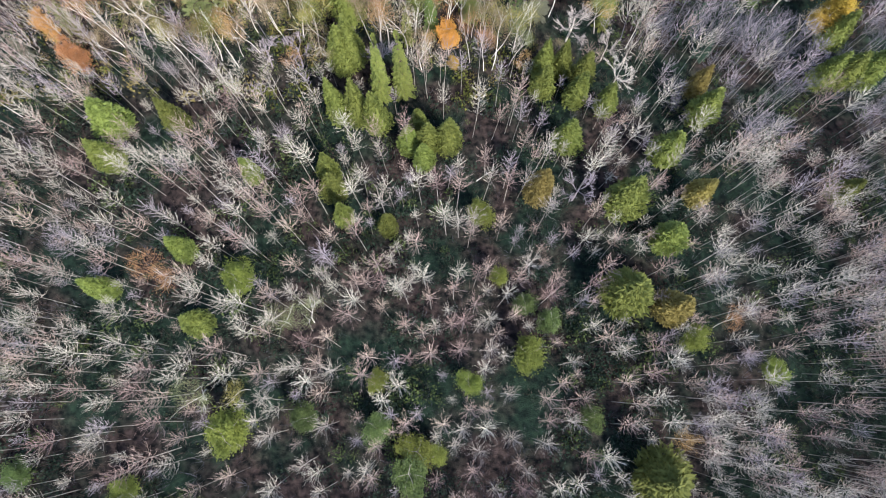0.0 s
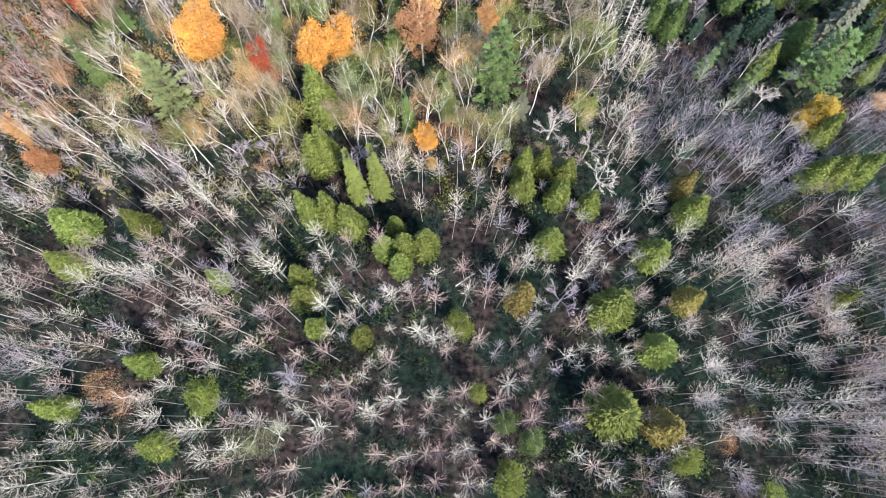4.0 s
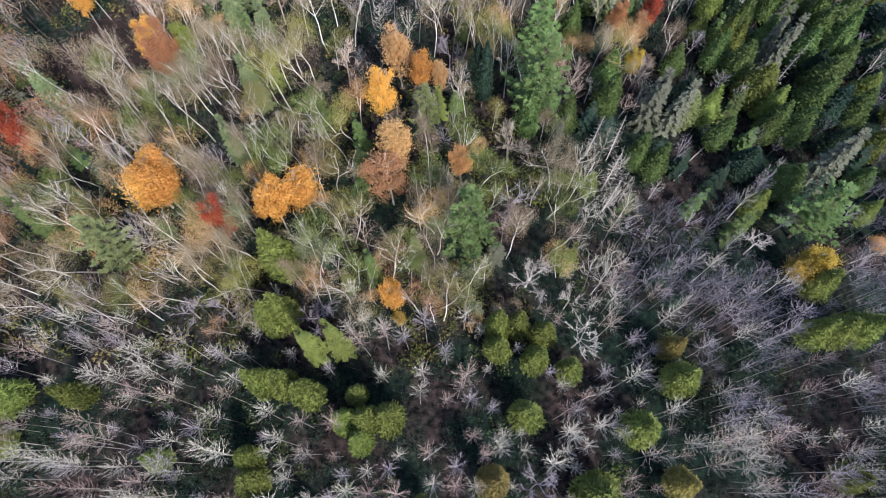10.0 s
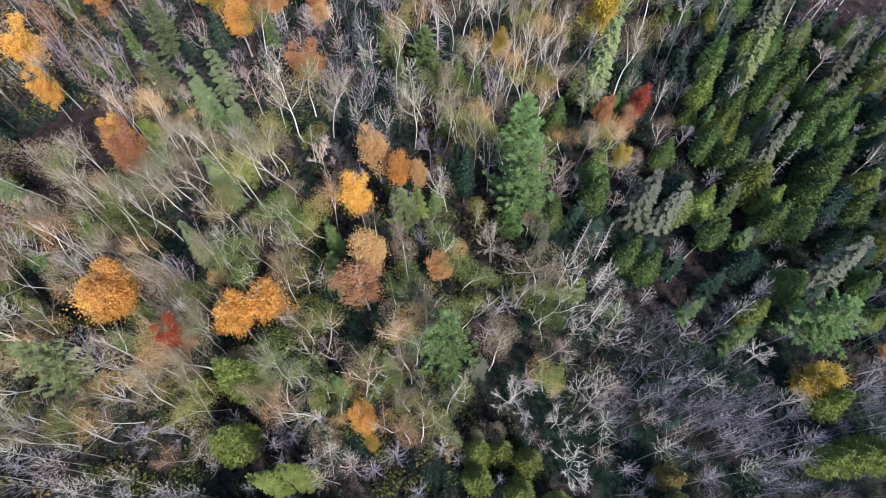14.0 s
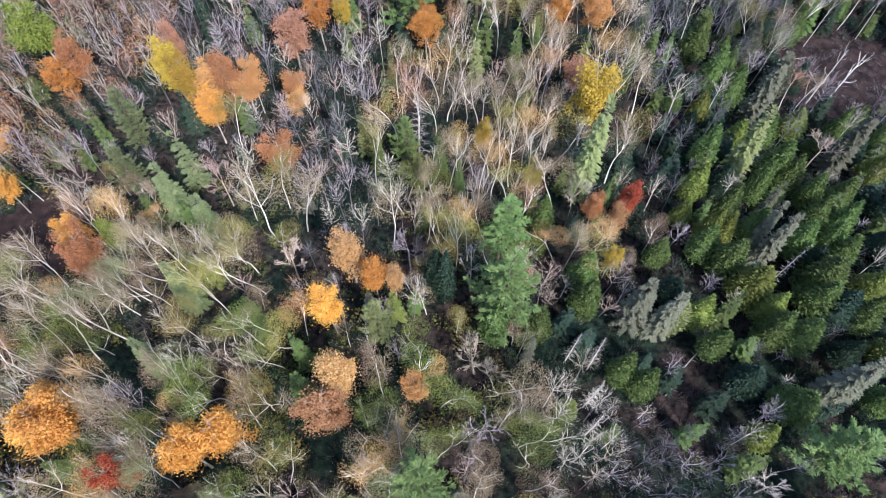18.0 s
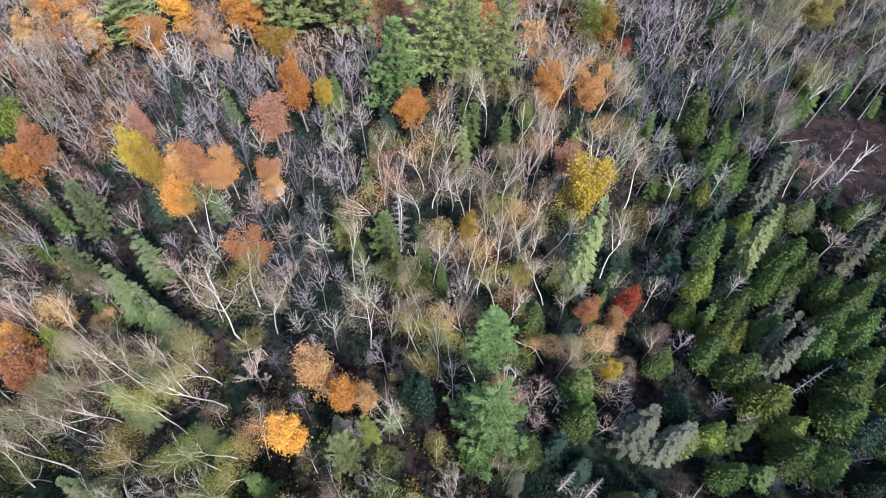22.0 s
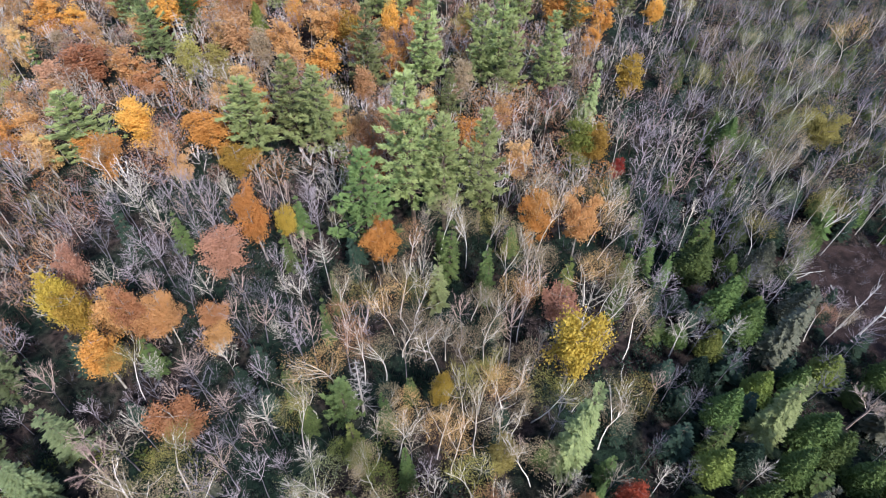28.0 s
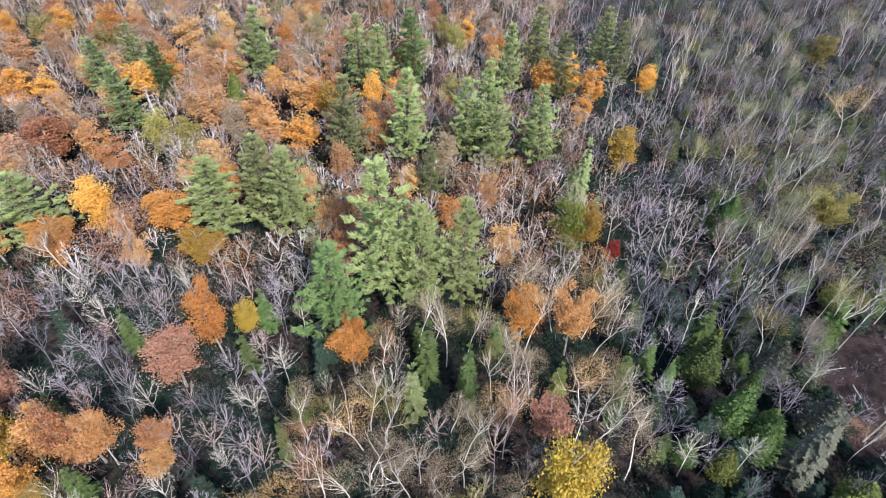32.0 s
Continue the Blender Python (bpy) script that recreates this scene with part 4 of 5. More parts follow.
plant("pine", 14.5, 158.0, 20, 4.2, "pine")
plant("far_leafy", -47.2, 158.3, 11, 4.21, "rust")
plant("fir", -55.8, 158.4, 12, 1.6, "green")
plant("pine", 37.5, 158.5, 18, 3.64, "pine")
plant("far_leafy", 52.7, 159.1, 11, 2.9, "yellow")
plant("pine", 24.9, 159.8, 18, 3.36, "pine")
plant("far_leafy", -3.9, 160.6, 11, 3.33, "orange")
plant("far_leafy", -10.5, 163.1, 10, 3.19, "rust")
plant("deadfir", -29.7, 163.5, 14, 3.74, "grey")
plant("pine", 28.6, 165.5, 18, 3.08, "pine")
plant("far_leafy", -20.8, 166.0, 13, 3.62, "peach")
plant("far_leafy", -12.4, 166.7, 12, 3.33, "rust")
plant("pine", -36.7, 166.9, 15, 3.5, "pale")
plant("far_leafy", -0.3, 169.1, 12, 2.9, "yellow")
plant("far_leafy", -2.3, 170.7, 12, 2.1, "orange")
plant("tan", 100.4, 172.1, 13, 2.88, "peach")
plant("far_leafy", 47.9, 172.4, 10, 2.03, "orange")
plant("far_leafy", -6.1, 173.7, 12, 3.48, "rust")
plant("far_leafy", -62.2, 175.0, 11, 3.48, "orange")
plant("far_leafy", -56.4, 175.5, 10, 2.9, "orange")
plant("pine", -44.5, 176.0, 16, 3.36, "pale")
plant("pine", -33.3, 176.7, 15, 2.8, "green")
plant("far_leafy", -38.1, 176.7, 12, 2.9, "orange")
plant("cedar", -20.4, 177.4, 9, 1.95, "olive")
plant("far_leafy", 51.9, 179.7, 12, 2.32, "orange")
plant("far_leafy", 41.4, 179.9, 12, 2.1, "orange")
plant("pine", 44.5, 180.4, 17, 3.22, "pale")
plant("pine", 34.0, 180.9, 18, 3.36, "pine")
plant("pine", 8.1, 181.0, 17, 3.08, "pine")
plant("pine", -39.8, 181.5, 16, 3.22, "pine")
plant("far_leafy", -34.2, 182.1, 12, 3.19, "orange")
plant("far_leafy", 41.9, 182.2, 12, 3.04, "orange")
plant("far_leafy", 47.3, 182.7, 12, 2.61, "orange")
plant("pine", 3.5, 183.3, 18, 3.22, "pine")
plant("pine", 14.9, 183.7, 19, 3.64, "pinelit")
plant("pine", -16.8, 185.1, 18, 3.64, "pine")
plant("far_leafy", 64.6, 185.9, 9, 2.46, "orange")
plant("pine", 58.2, 186.7, 17, 2.94, "pale")
plant("far_leafy", -67.3, 187.2, 12, 3.77, "peach")
plant("fir", 66.8, 188.2, 10, 1.43, "olive")
plant("pine", 40.7, 190.0, 18, 3.64, "pine")
plant("pine", 55.0, 191.4, 18, 3.22, "pine")
plant("far_leafy", -67.0, 197.0, 12, 3.48, "straw")
plant("far_leafy", -35.7, 197.9, 12, 3.19, "peach")
plant("far_leafy", 108.0, 198.0, 12, 3.19, "straw")
plant("far_leafy", -56.0, 204.2, 12, 3.48, "orange")
plant("far_leafy", -66.9, 204.5, 12, 2.9, "orange")
bare(44.1, -10.4, 9.9, 1.5)
bare(12.5, -10.4, 9.1, 1.8)
bare(5.6, -10.4, 9.2, 1.3)
bare(8.0, -9.9, 11.2, 1.4)
bare(34.2, -9.9, 10.9, 1.5)
bare(-18.5, -9.9, 9.9, 1.8)
bare(15.0, -9.6, 9.3, 1.8)
bare(30.0, -9.3, 9.6, 1.7)
bare(-0.6, -9.1, 11.1, 1.4)
bare(-7.7, -9.1, 9.8, 1.5)
bare(-23.2, -8.9, 9.1, 1.6)
bare(9.1, -8.7, 10.9, 1.3)
bare(-13.3, -8.5, 10.5, 1.4)
bare(-34.5, -8.4, 10.1, 1.8)
bare(3.3, -8.3, 10.8, 1.6)
bare(-8.1, -8.0, 10.1, 1.6)
bare(-15.0, -7.6, 9.8, 1.5)
bare(8.3, -7.6, 9.0, 1.3)
bare(-29.0, -7.5, 10.8, 1.5)
bare(-38.9, -7.3, 9.4, 1.5)
bare(17.4, -7.0, 10.7, 1.8)
bare(-31.6, -6.6, 10.6, 1.8)
bare(3.6, -6.6, 11.0, 1.7)
bare(15.5, -6.6, 11.4, 1.6)
bare(32.4, -6.2, 9.6, 1.4)
bare(-6.8, -6.0, 11.4, 1.4)
bare(1.2, -5.8, 9.3, 1.6)
bare(10.9, -5.6, 10.1, 1.8)
bare(41.5, -5.2, 9.9, 1.5)
bare(-28.7, -5.0, 9.6, 1.4)
bare(-42.6, -5.0, 9.8, 1.8)
bare(7.5, -4.6, 10.1, 1.5)
bare(-18.8, -4.6, 9.9, 1.7)
bare(4.4, -4.3, 11.0, 1.7)
bare(2.2, -4.1, 11.0, 1.5)
bare(20.6, -3.9, 9.3, 1.8)
bare(-4.0, -3.7, 9.2, 1.7)
bare(-31.6, -3.6, 9.6, 1.8)
bare(-12.7, -3.6, 10.2, 1.7)
bare(11.7, -3.5, 9.2, 1.5)
bare(0.2, -3.5, 9.2, 1.6)
bare(24.8, -3.4, 10.7, 1.8)
bare(-46.3, -3.3, 9.5, 1.8)
bare(13.6, -3.2, 11.3, 1.5)
bare(47.1, -2.3, 9.2, 1.5)
bare(40.5, -2.3, 10.8, 1.3)
bare(39.2, -2.3, 10.9, 1.6)
bare(2.8, -2.3, 9.9, 1.6)
bare(33.8, -2.3, 11.0, 1.3)
bare(-17.8, -2.2, 10.8, 1.3)
bare(13.3, -2.1, 10.2, 1.4)
bare(4.3, -1.9, 9.2, 1.4)
bare(-32.7, -1.9, 9.3, 1.5)
bare(44.3, -1.3, 10.9, 1.9)
bare(21.0, -1.3, 11.2, 1.8)
bare(-19.6, -1.1, 9.2, 1.7)
bare(15.4, -1.1, 10.1, 1.7)
bare(-6.6, -1.1, 10.5, 1.7)
bare(24.0, -0.9, 9.7, 1.6)
bare(11.5, -0.5, 10.2, 1.7)
bare(-30.5, -0.3, 10.1, 1.7)
bare(7.1, -0.3, 10.8, 1.5)
bare(-33.2, -0.3, 11.0, 1.7)
bare(-12.7, -0.1, 11.4, 1.6)
bare(-40.7, 0.1, 9.3, 1.6)
bare(-44.0, 0.3, 10.1, 1.4)
bare(13.2, 0.7, 10.3, 1.7)
bare(-14.8, 0.9, 10.6, 1.6)
bare(47.0, 0.9, 9.3, 1.6)
bare(27.5, 1.1, 9.9, 1.4)
bare(20.9, 1.1, 9.4, 1.8)
bare(43.4, 1.1, 9.5, 1.5)
bare(36.6, 1.3, 10.4, 1.8)
bare(-28.9, 1.5, 11.2, 1.3)
bare(-8.9, 1.7, 9.8, 1.9)
bare(23.0, 1.7, 10.3, 1.8)
bare(-24.0, 1.9, 10.3, 1.9)
bare(-32.9, 2.3, 9.7, 1.7)
bare(4.4, 2.3, 9.0, 1.7)
bare(-15.8, 2.4, 11.2, 1.5)
bare(-12.3, 2.5, 10.4, 1.7)
bare(30.1, 2.9, 11.1, 1.3)
bare(-13.8, 2.9, 10.2, 1.6)
bare(-28.8, 3.0, 10.8, 1.5)
bare(14.4, 3.1, 10.5, 1.5)
bare(25.9, 3.1, 10.2, 1.8)
bare(-22.6, 3.3, 9.8, 1.3)
bare(-38.2, 3.3, 9.7, 1.3)
bare(-3.9, 3.4, 10.8, 1.4)
bare(47.5, 3.7, 10.5, 1.5)
bare(-8.1, 3.9, 9.1, 1.8)
bare(-1.5, 4.1, 9.8, 1.9)
bare(-24.6, 4.2, 11.2, 1.9)
bare(-41.1, 4.2, 11.1, 1.9)
bare(23.5, 4.3, 11.3, 1.8)
bare(-28.2, 4.3, 10.5, 1.3)
bare(-33.0, 4.3, 10.0, 1.3)
bare(20.2, 4.6, 9.6, 1.8)
bare(38.5, 4.6, 9.9, 1.7)
bare(1.8, 4.6, 11.2, 1.6)
bare(5.4, 4.6, 11.3, 1.7)
bare(-36.4, 5.0, 9.2, 1.8)
bare(-14.9, 5.1, 9.5, 1.5)
bare(-12.8, 5.3, 10.5, 1.4)
bare(33.0, 5.7, 10.9, 1.3)
bare(18.5, 5.8, 10.0, 1.9)
bare(6.2, 6.1, 11.0, 1.3)
bare(-40.5, 6.2, 11.1, 1.6)
bare(41.3, 6.3, 9.8, 1.5)
bare(-45.6, 6.3, 10.8, 1.4)
bare(-19.7, 6.3, 10.5, 1.3)
bare(-22.1, 6.4, 9.3, 1.4)
bare(-2.3, 6.4, 9.0, 1.5)
bare(-0.8, 6.7, 10.4, 1.3)
bare(-4.1, 6.7, 10.3, 1.6)
bare(3.8, 7.0, 9.6, 1.3)
bare(17.2, 7.1, 10.7, 1.6)
bare(2.4, 7.2, 11.3, 1.8)
bare(5.3, 7.3, 10.5, 1.4)
bare(0.9, 7.4, 10.0, 1.5)
bare(-22.5, 7.4, 11.2, 1.3)
bare(-19.4, 7.8, 10.1, 1.9)
bare(-36.1, 8.4, 10.5, 1.8)
bare(8.1, 8.5, 9.4, 1.4)
bare(-10.4, 8.5, 10.6, 1.8)
bare(43.3, 8.7, 9.2, 1.6)
bare(-6.8, 9.0, 10.6, 1.3)
bare(34.4, 9.1, 10.6, 1.8)
bare(-24.4, 9.3, 10.8, 1.8)
bare(3.8, 9.5, 9.7, 1.5)
bare(-22.6, 9.7, 10.0, 1.8)
bare(-9.9, 9.9, 11.5, 1.6)
bare(-28.1, 9.9, 9.9, 1.6)
bare(-19.1, 9.9, 11.2, 1.6)
bare(-14.0, 9.9, 9.6, 1.6)
bare(-1.5, 10.0, 10.7, 1.3)
bare(-45.9, 10.2, 10.7, 1.4)
bare(6.9, 10.3, 11.3, 1.4)
bare(12.0, 10.4, 11.2, 1.9)
bare(-17.0, 10.4, 10.8, 1.8)
bare(31.7, 10.4, 10.1, 1.6)
bare(38.8, 10.5, 11.4, 1.8)
bare(-4.4, 10.7, 10.3, 1.7)
bare(-28.1, 11.1, 10.3, 1.5)
bare(1.3, 11.2, 9.9, 1.5)
bare(-12.5, 11.4, 9.8, 1.3)
bare(-5.3, 11.4, 9.6, 1.4)
bare(16.8, 11.8, 11.3, 1.4)
bare(-7.1, 12.0, 11.1, 1.6)
bare(-28.6, 12.4, 11.4, 1.5)
bare(-43.4, 12.4, 11.1, 1.9)
bare(8.8, 12.4, 10.1, 1.9)
bare(1.7, 12.7, 11.0, 1.5)
bare(-2.2, 12.7, 10.9, 1.6)
bare(-13.5, 12.7, 10.6, 1.3)
bare(3.9, 12.8, 9.3, 1.4)
bare(18.7, 13.4, 10.9, 1.8)
bare(39.5, 13.4, 9.1, 1.3)
bare(-43.9, 13.4, 11.3, 1.6)
bare(5.3, 13.5, 11.0, 1.4)
bare(25.2, 13.7, 10.7, 1.6)
bare(41.8, 13.9, 9.3, 1.3)
bare(-16.9, 13.9, 9.9, 1.6)
bare(36.3, 14.0, 9.7, 1.6)
bare(-7.7, 14.1, 9.0, 1.8)
bare(-46.9, 14.1, 11.2, 1.9)
bare(-26.5, 14.2, 10.6, 1.4)
bare(34.3, 14.3, 9.1, 1.4)
bare(10.0, 14.4, 9.0, 1.9)
bare(-38.4, 14.4, 10.7, 1.9)
bare(-21.9, 15.9, 10.7, 1.6)
bare(-26.3, 16.2, 9.3, 1.6)
bare(20.3, 16.5, 10.6, 1.5)
bare(-23.8, 16.8, 10.5, 1.9)
bare(-12.6, 17.0, 10.7, 1.3)
bare(16.7, 17.5, 9.1, 1.6)
bare(-9.9, 17.5, 11.2, 1.8)
bare(42.1, 17.6, 10.3, 1.5)
bare(3.2, 17.9, 9.9, 1.5)
bare(-35.4, 18.1, 10.7, 1.7)
bare(-18.0, 18.3, 10.0, 1.6)
bare(-43.1, 18.5, 10.9, 1.4)
bare(-48.0, 18.7, 9.9, 1.8)
bare(6.9, 18.8, 10.0, 1.6)
bare(40.2, 18.8, 9.0, 1.8)
bare(-31.4, 19.1, 10.2, 1.4)
bare(2.0, 19.2, 9.1, 1.6)
bare(3.9, 19.3, 9.6, 1.7)
bare(0.4, 19.6, 9.9, 1.8)
bare(-27.3, 19.6, 9.8, 1.5)
bare(36.0, 19.8, 10.5, 1.7)
bare(-16.0, 19.8, 9.3, 1.4)
bare(46.2, 19.8, 10.7, 1.6)
bare(-20.5, 20.3, 10.8, 1.7)
bare(18.2, 20.4, 9.4, 1.5)
bare(12.3, 20.5, 11.2, 1.7)
bare(41.0, 20.7, 10.6, 1.9)
bare(29.8, 20.7, 9.4, 1.3)
bare(-7.1, 21.1, 11.1, 1.8)
bare(26.5, 21.1, 10.1, 1.5)
bare(-16.9, 21.4, 11.4, 1.6)
bare(-41.7, 21.5, 11.0, 1.4)
bare(-15.1, 22.3, 10.0, 1.7)
bare(44.3, 22.5, 10.7, 1.4)
bare(-20.5, 22.9, 9.6, 1.4)
bare(-10.6, 23.0, 10.5, 1.6)
bare(1.8, 23.2, 10.0, 1.8)
bare(-0.6, 23.4, 10.8, 1.8)
bare(-2.8, 23.5, 10.4, 1.6)
bare(-28.7, 23.6, 11.4, 1.8)
bare(24.7, 23.6, 10.8, 1.6)
bare(37.6, 23.7, 11.0, 1.3)
bare(-32.1, 23.9, 10.7, 1.3)
bare(8.0, 23.9, 9.5, 1.7)
bare(9.5, 24.0, 10.6, 1.4)
bare(5.3, 24.2, 10.7, 1.6)
bare(-45.1, 24.3, 10.9, 1.9)
bare(-36.5, 24.8, 10.8, 1.8)
bare(-43.2, 25.1, 9.9, 1.6)
bare(34.6, 25.5, 11.0, 1.8)
bare(18.0, 25.9, 9.3, 1.9)
bare(27.7, 26.6, 10.4, 1.7)
bare(-49.4, 26.9, 11.1, 1.4)
bare(49.2, 27.0, 11.2, 1.6)
bare(10.8, 27.0, 9.9, 1.4)
bare(-16.4, 27.2, 9.2, 1.9)
bare(-47.0, 27.2, 9.2, 1.3)
bare(-17.7, 27.4, 11.1, 1.6)
bare(-7.2, 27.4, 10.9, 1.3)
bare(-10.0, 28.3, 10.0, 1.4)
bare(-38.8, 28.4, 9.6, 1.4)
bare(42.6, 28.7, 10.3, 1.6)
bare(52.5, 29.6, 9.5, 1.6)
bare(-4.6, 30.0, 11.5, 1.6)
bare(22.8, 30.1, 10.8, 1.7)
bare(-8.3, 30.2, 9.9, 1.5)
bare(-31.0, 30.3, 9.6, 1.4)
bare(39.9, 30.5, 10.5, 1.3)
bare(-47.8, 30.6, 10.1, 1.7)
bare(-16.7, 30.8, 10.8, 1.5)
bare(-12.0, 31.1, 9.1, 1.6)
bare(19.7, 31.2, 9.3, 1.4)
bare(-49.0, 31.5, 11.2, 1.4)
bare(-21.6, 32.4, 11.4, 1.4)
bare(-25.3, 33.1, 10.9, 1.8)
bare(37.0, 33.3, 9.5, 1.4)
bare(45.4, 33.5, 11.4, 1.5)
bare(50.2, 33.6, 10.4, 1.6)
bare(-29.6, 34.7, 10.6, 1.8)
bare(27.0, 34.7, 10.4, 1.7)
bare(-28.2, 34.8, 9.4, 1.3)
bare(-50.0, 34.9, 11.2, 1.5)
bare(-20.9, 36.2, 9.6, 1.7)
bare(47.5, 36.2, 10.0, 1.4)
bare(-36.9, 37.0, 10.9, 1.7)
bare(-14.9, 37.1, 9.7, 1.4)
bare(-30.9, 38.0, 10.3, 1.6)
bare(-25.1, 38.1, 9.7, 1.4)
bare(-21.7, 38.2, 10.5, 1.5)
bare(39.7, 39.0, 11.0, 1.7)
bare(-28.9, 39.5, 10.8, 1.4)
bare(25.2, 40.3, 10.0, 1.7)
bare(31.5, 40.9, 10.9, 1.7)
bare(-33.5, 41.0, 10.3, 1.5)
bare(-39.6, 42.3, 9.4, 1.7)
bare(34.3, 43.0, 9.2, 1.3)
bare(-41.9, 44.2, 10.0, 1.7)
bare(30.5, 44.4, 9.5, 1.4)


# ---------------- fallen trunks ----------------
def fallen_log(x0, y0, x1, y1, r):
    """A bleached fallen trunk with broken stubs, lying on the floor."""
    w = Wood()
    a, b = Vector((x0, y0, ground_z(x0, y0) + r)), Vector((x1, y1, ground_z(x1, y1) + r))
    mid = Vector(((x0 + x1) / 2, (y0 + y1) / 2, 0))
    mid.z = ground_z(mid.x, mid.y)
    line = [a.lerp(b, k / 5) + jitter(0.08) - mid for k in range(6)]
    w.limb(line, [r * (1 - 0.11 * k) for k in range(6)], 7)
    root = tagged(new("fallen_log"), "bleached fallen tree trunk lying on the forest floor", "log", "fallen trunks in the wood")
    root.location = mid
    trunk = new("trunk", w.mesh("log_trunk", BARK["grey"]))
    trunk.parent = root
    for _ in range(7):
        c = Wood()
        p = on(line, rnd.uniform(0.3, 0.98))
        c.limb([p, p + around(rnd.uniform(0, math.tau), rnd.uniform(0.1, 0.9)) * rnd.uniform(0.4, 1.3)], [r * 0.35, 0.0])
        stub = new("branch_stub", c.mesh("log_stub", BARK["grey"]))
        stub.parent = root


fallen_log(66.0, 118.1, 74.7, 119.6, 0.09)
fallen_log(65.8, 115.9, 72.6, 119.5, 0.09)
fallen_log(65.6, 118.0, 69.3, 114.7, 0.09)
fallen_log(74.3, 117.0, 74.6, 113.6, 0.09)
fallen_log(50.1, 108.1, 56.8, 108.6, 0.09)
fallen_log(63.5, 102.8, 68.6, 104.5, 0.09)
fallen_log(38.6, 62.3, 41.0, 64.7, 0.09)
fallen_log(41.3, 65.5, 45.7, 69.5, 0.09)
fallen_log(58.8, 80.4, 64.1, 83.4, 0.09)
fallen_log(-24.5, 59.9, -18.9, 56.0, 0.09)
fallen_log(4.4, 26.7, 6.9, 28.4, 0.09)


# ---------------- the leafless stands between them ----------------
def free(x, y, gap):
    return all((x - a) ** 2 + (y - b) ** 2 > (gap + c * 0.55) ** 2 for a, b, c in TAKEN)


def joined(name, items, label, category):
    """Many trees as one mesh of kind stuff. items: (mesh, matrix, material index)."""
    mats, vs, loops, starts, idx = [], [], [], [], []
    nv = nl = 0
    cache = {}
    for me, m, mat in items:
        if me not in cache:
            co = np.empty(len(me.vertices) * 3, np.float32)
            me.vertices.foreach_get("co", co)
            lv = np.empty(len(me.loops), np.int32)
            me.loops.foreach_get("vertex_index", lv)
            ls = np.empty(len(me.polygons), np.int32)
            me.polygons.foreach_get("loop_start", ls)
            cache[me] = (co.reshape(-1, 3), lv, ls)
        co, lv, ls = cache[me]
        if mat not in mats:
            mats.append(mat)
        a = np.array(m, np.float32)
        vs.append(co @ a[:3, :3].T + a[:3, 3])
        loops.append(lv + nv)
        starts.append(ls + nl)
        idx.append(np.full(len(ls), mats.index(mat), np.int32))
        nv += len(co)
        nl += len(lv)
    me = bpy.data.meshes.new(name)
    starts = np.concatenate(starts)
    me.vertices.add(nv)
    me.vertices.foreach_set("co", np.concatenate(vs).ravel())
    me.loops.add(nl)
    me.loops.foreach_set("vertex_index", np.concatenate(loops))
    me.polygons.add(len(starts))
    me.polygons.foreach_set("loop_start", starts)
    for mat in mats:
        me.materials.append(mat)
    me.polygons.foreach_set("material_index", np.concatenate(idx))
    me.update(calc_edges=True)
    return tagged(new(name, me), label, category, kind="stuff")


def far_form(h, r, leaves):
    w, pts = stem(h * 0.84, 0.08, 0.06, 3, 0.12, 4)
    b = Wood()
    dome(b, pts, h, r, 7, 2, 3, [0.052, 0.04, 0.028, 0.0], 0.021)
    haze(b, h, r * 0.88, 100, 0.023)
    c = Wood()
    for _ in range(leaves):
        z = rnd.uniform(-0.9, 1.0)
        q = math.sqrt(1 - z * z) * r * rnd.uniform(0.5, 1.05)
        a = rnd.uniform(0, math.tau)
        p = Vector((math.cos(a) * q, math.sin(a) * q, h * (0.72 + 0.26 * z))) + jitter(0.25)
        c.fleck(p, rnd.uniform(0.1, 0.17))
    return w.mesh("far_trunk", BARK["white"]), b.mesh("far_wood", BARK["pale"]), c.mesh("far_leaves", LEAF["tan"])


FAR_BARE = [far_form(12, 2.0, 1)[:2] for _ in range(6)]
FAR_LEAFY = [far_form(12, 2.0, n) for n in (320, 420, 520, 620)]

stand = random.Random(5)
near_count = 0
far_items, veil_items = [], []
cells = {}


def crowded(x, y, gap):
    i, j = int(x // 4), int(y // 4)
    return any((x - a) ** 2 + (y - b) ** 2 < gap * gap for p in (-1, 0, 1) for q in (-1, 0, 1) for a, b in cells.get((i + p, j + q), ()))


def clearing(x, y):
    return (x - 82) ** 2 / 240 + (y - 115) ** 2 / 110 < 1 or (x + 44) ** 2 / 62 + (y - 82.5) ** 2 / 40 < 1 or (x + 9) ** 2 / 16 + (y - 5) ** 2 / 9 < 1


def behind(x, y):
    """True where a tall tree here would stand in front of a tree of its own."""
    return any(abs(x - a) < c + 0.9 and -1.5 < b - y < 5.5 for a, b, c in SOLO)


def glade(x, y):
    """The low thicket between the cedar clumps, with hardly a tall tree."""
    return ((x - 5) / 11) ** 2 + ((y - 34.5) / 7) ** 2 < 1


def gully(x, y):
    """The gully on the right: birches and firs over a dark floor, its shade put into slate twigs."""
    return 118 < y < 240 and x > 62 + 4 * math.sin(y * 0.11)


def dusky(x, y):
    """The hollow of bare mauve trees on the left-hand slope."""
    return 92 < y < 128 and -42 < x < 2 or 78 < y <= 92 and -7 < x < 5


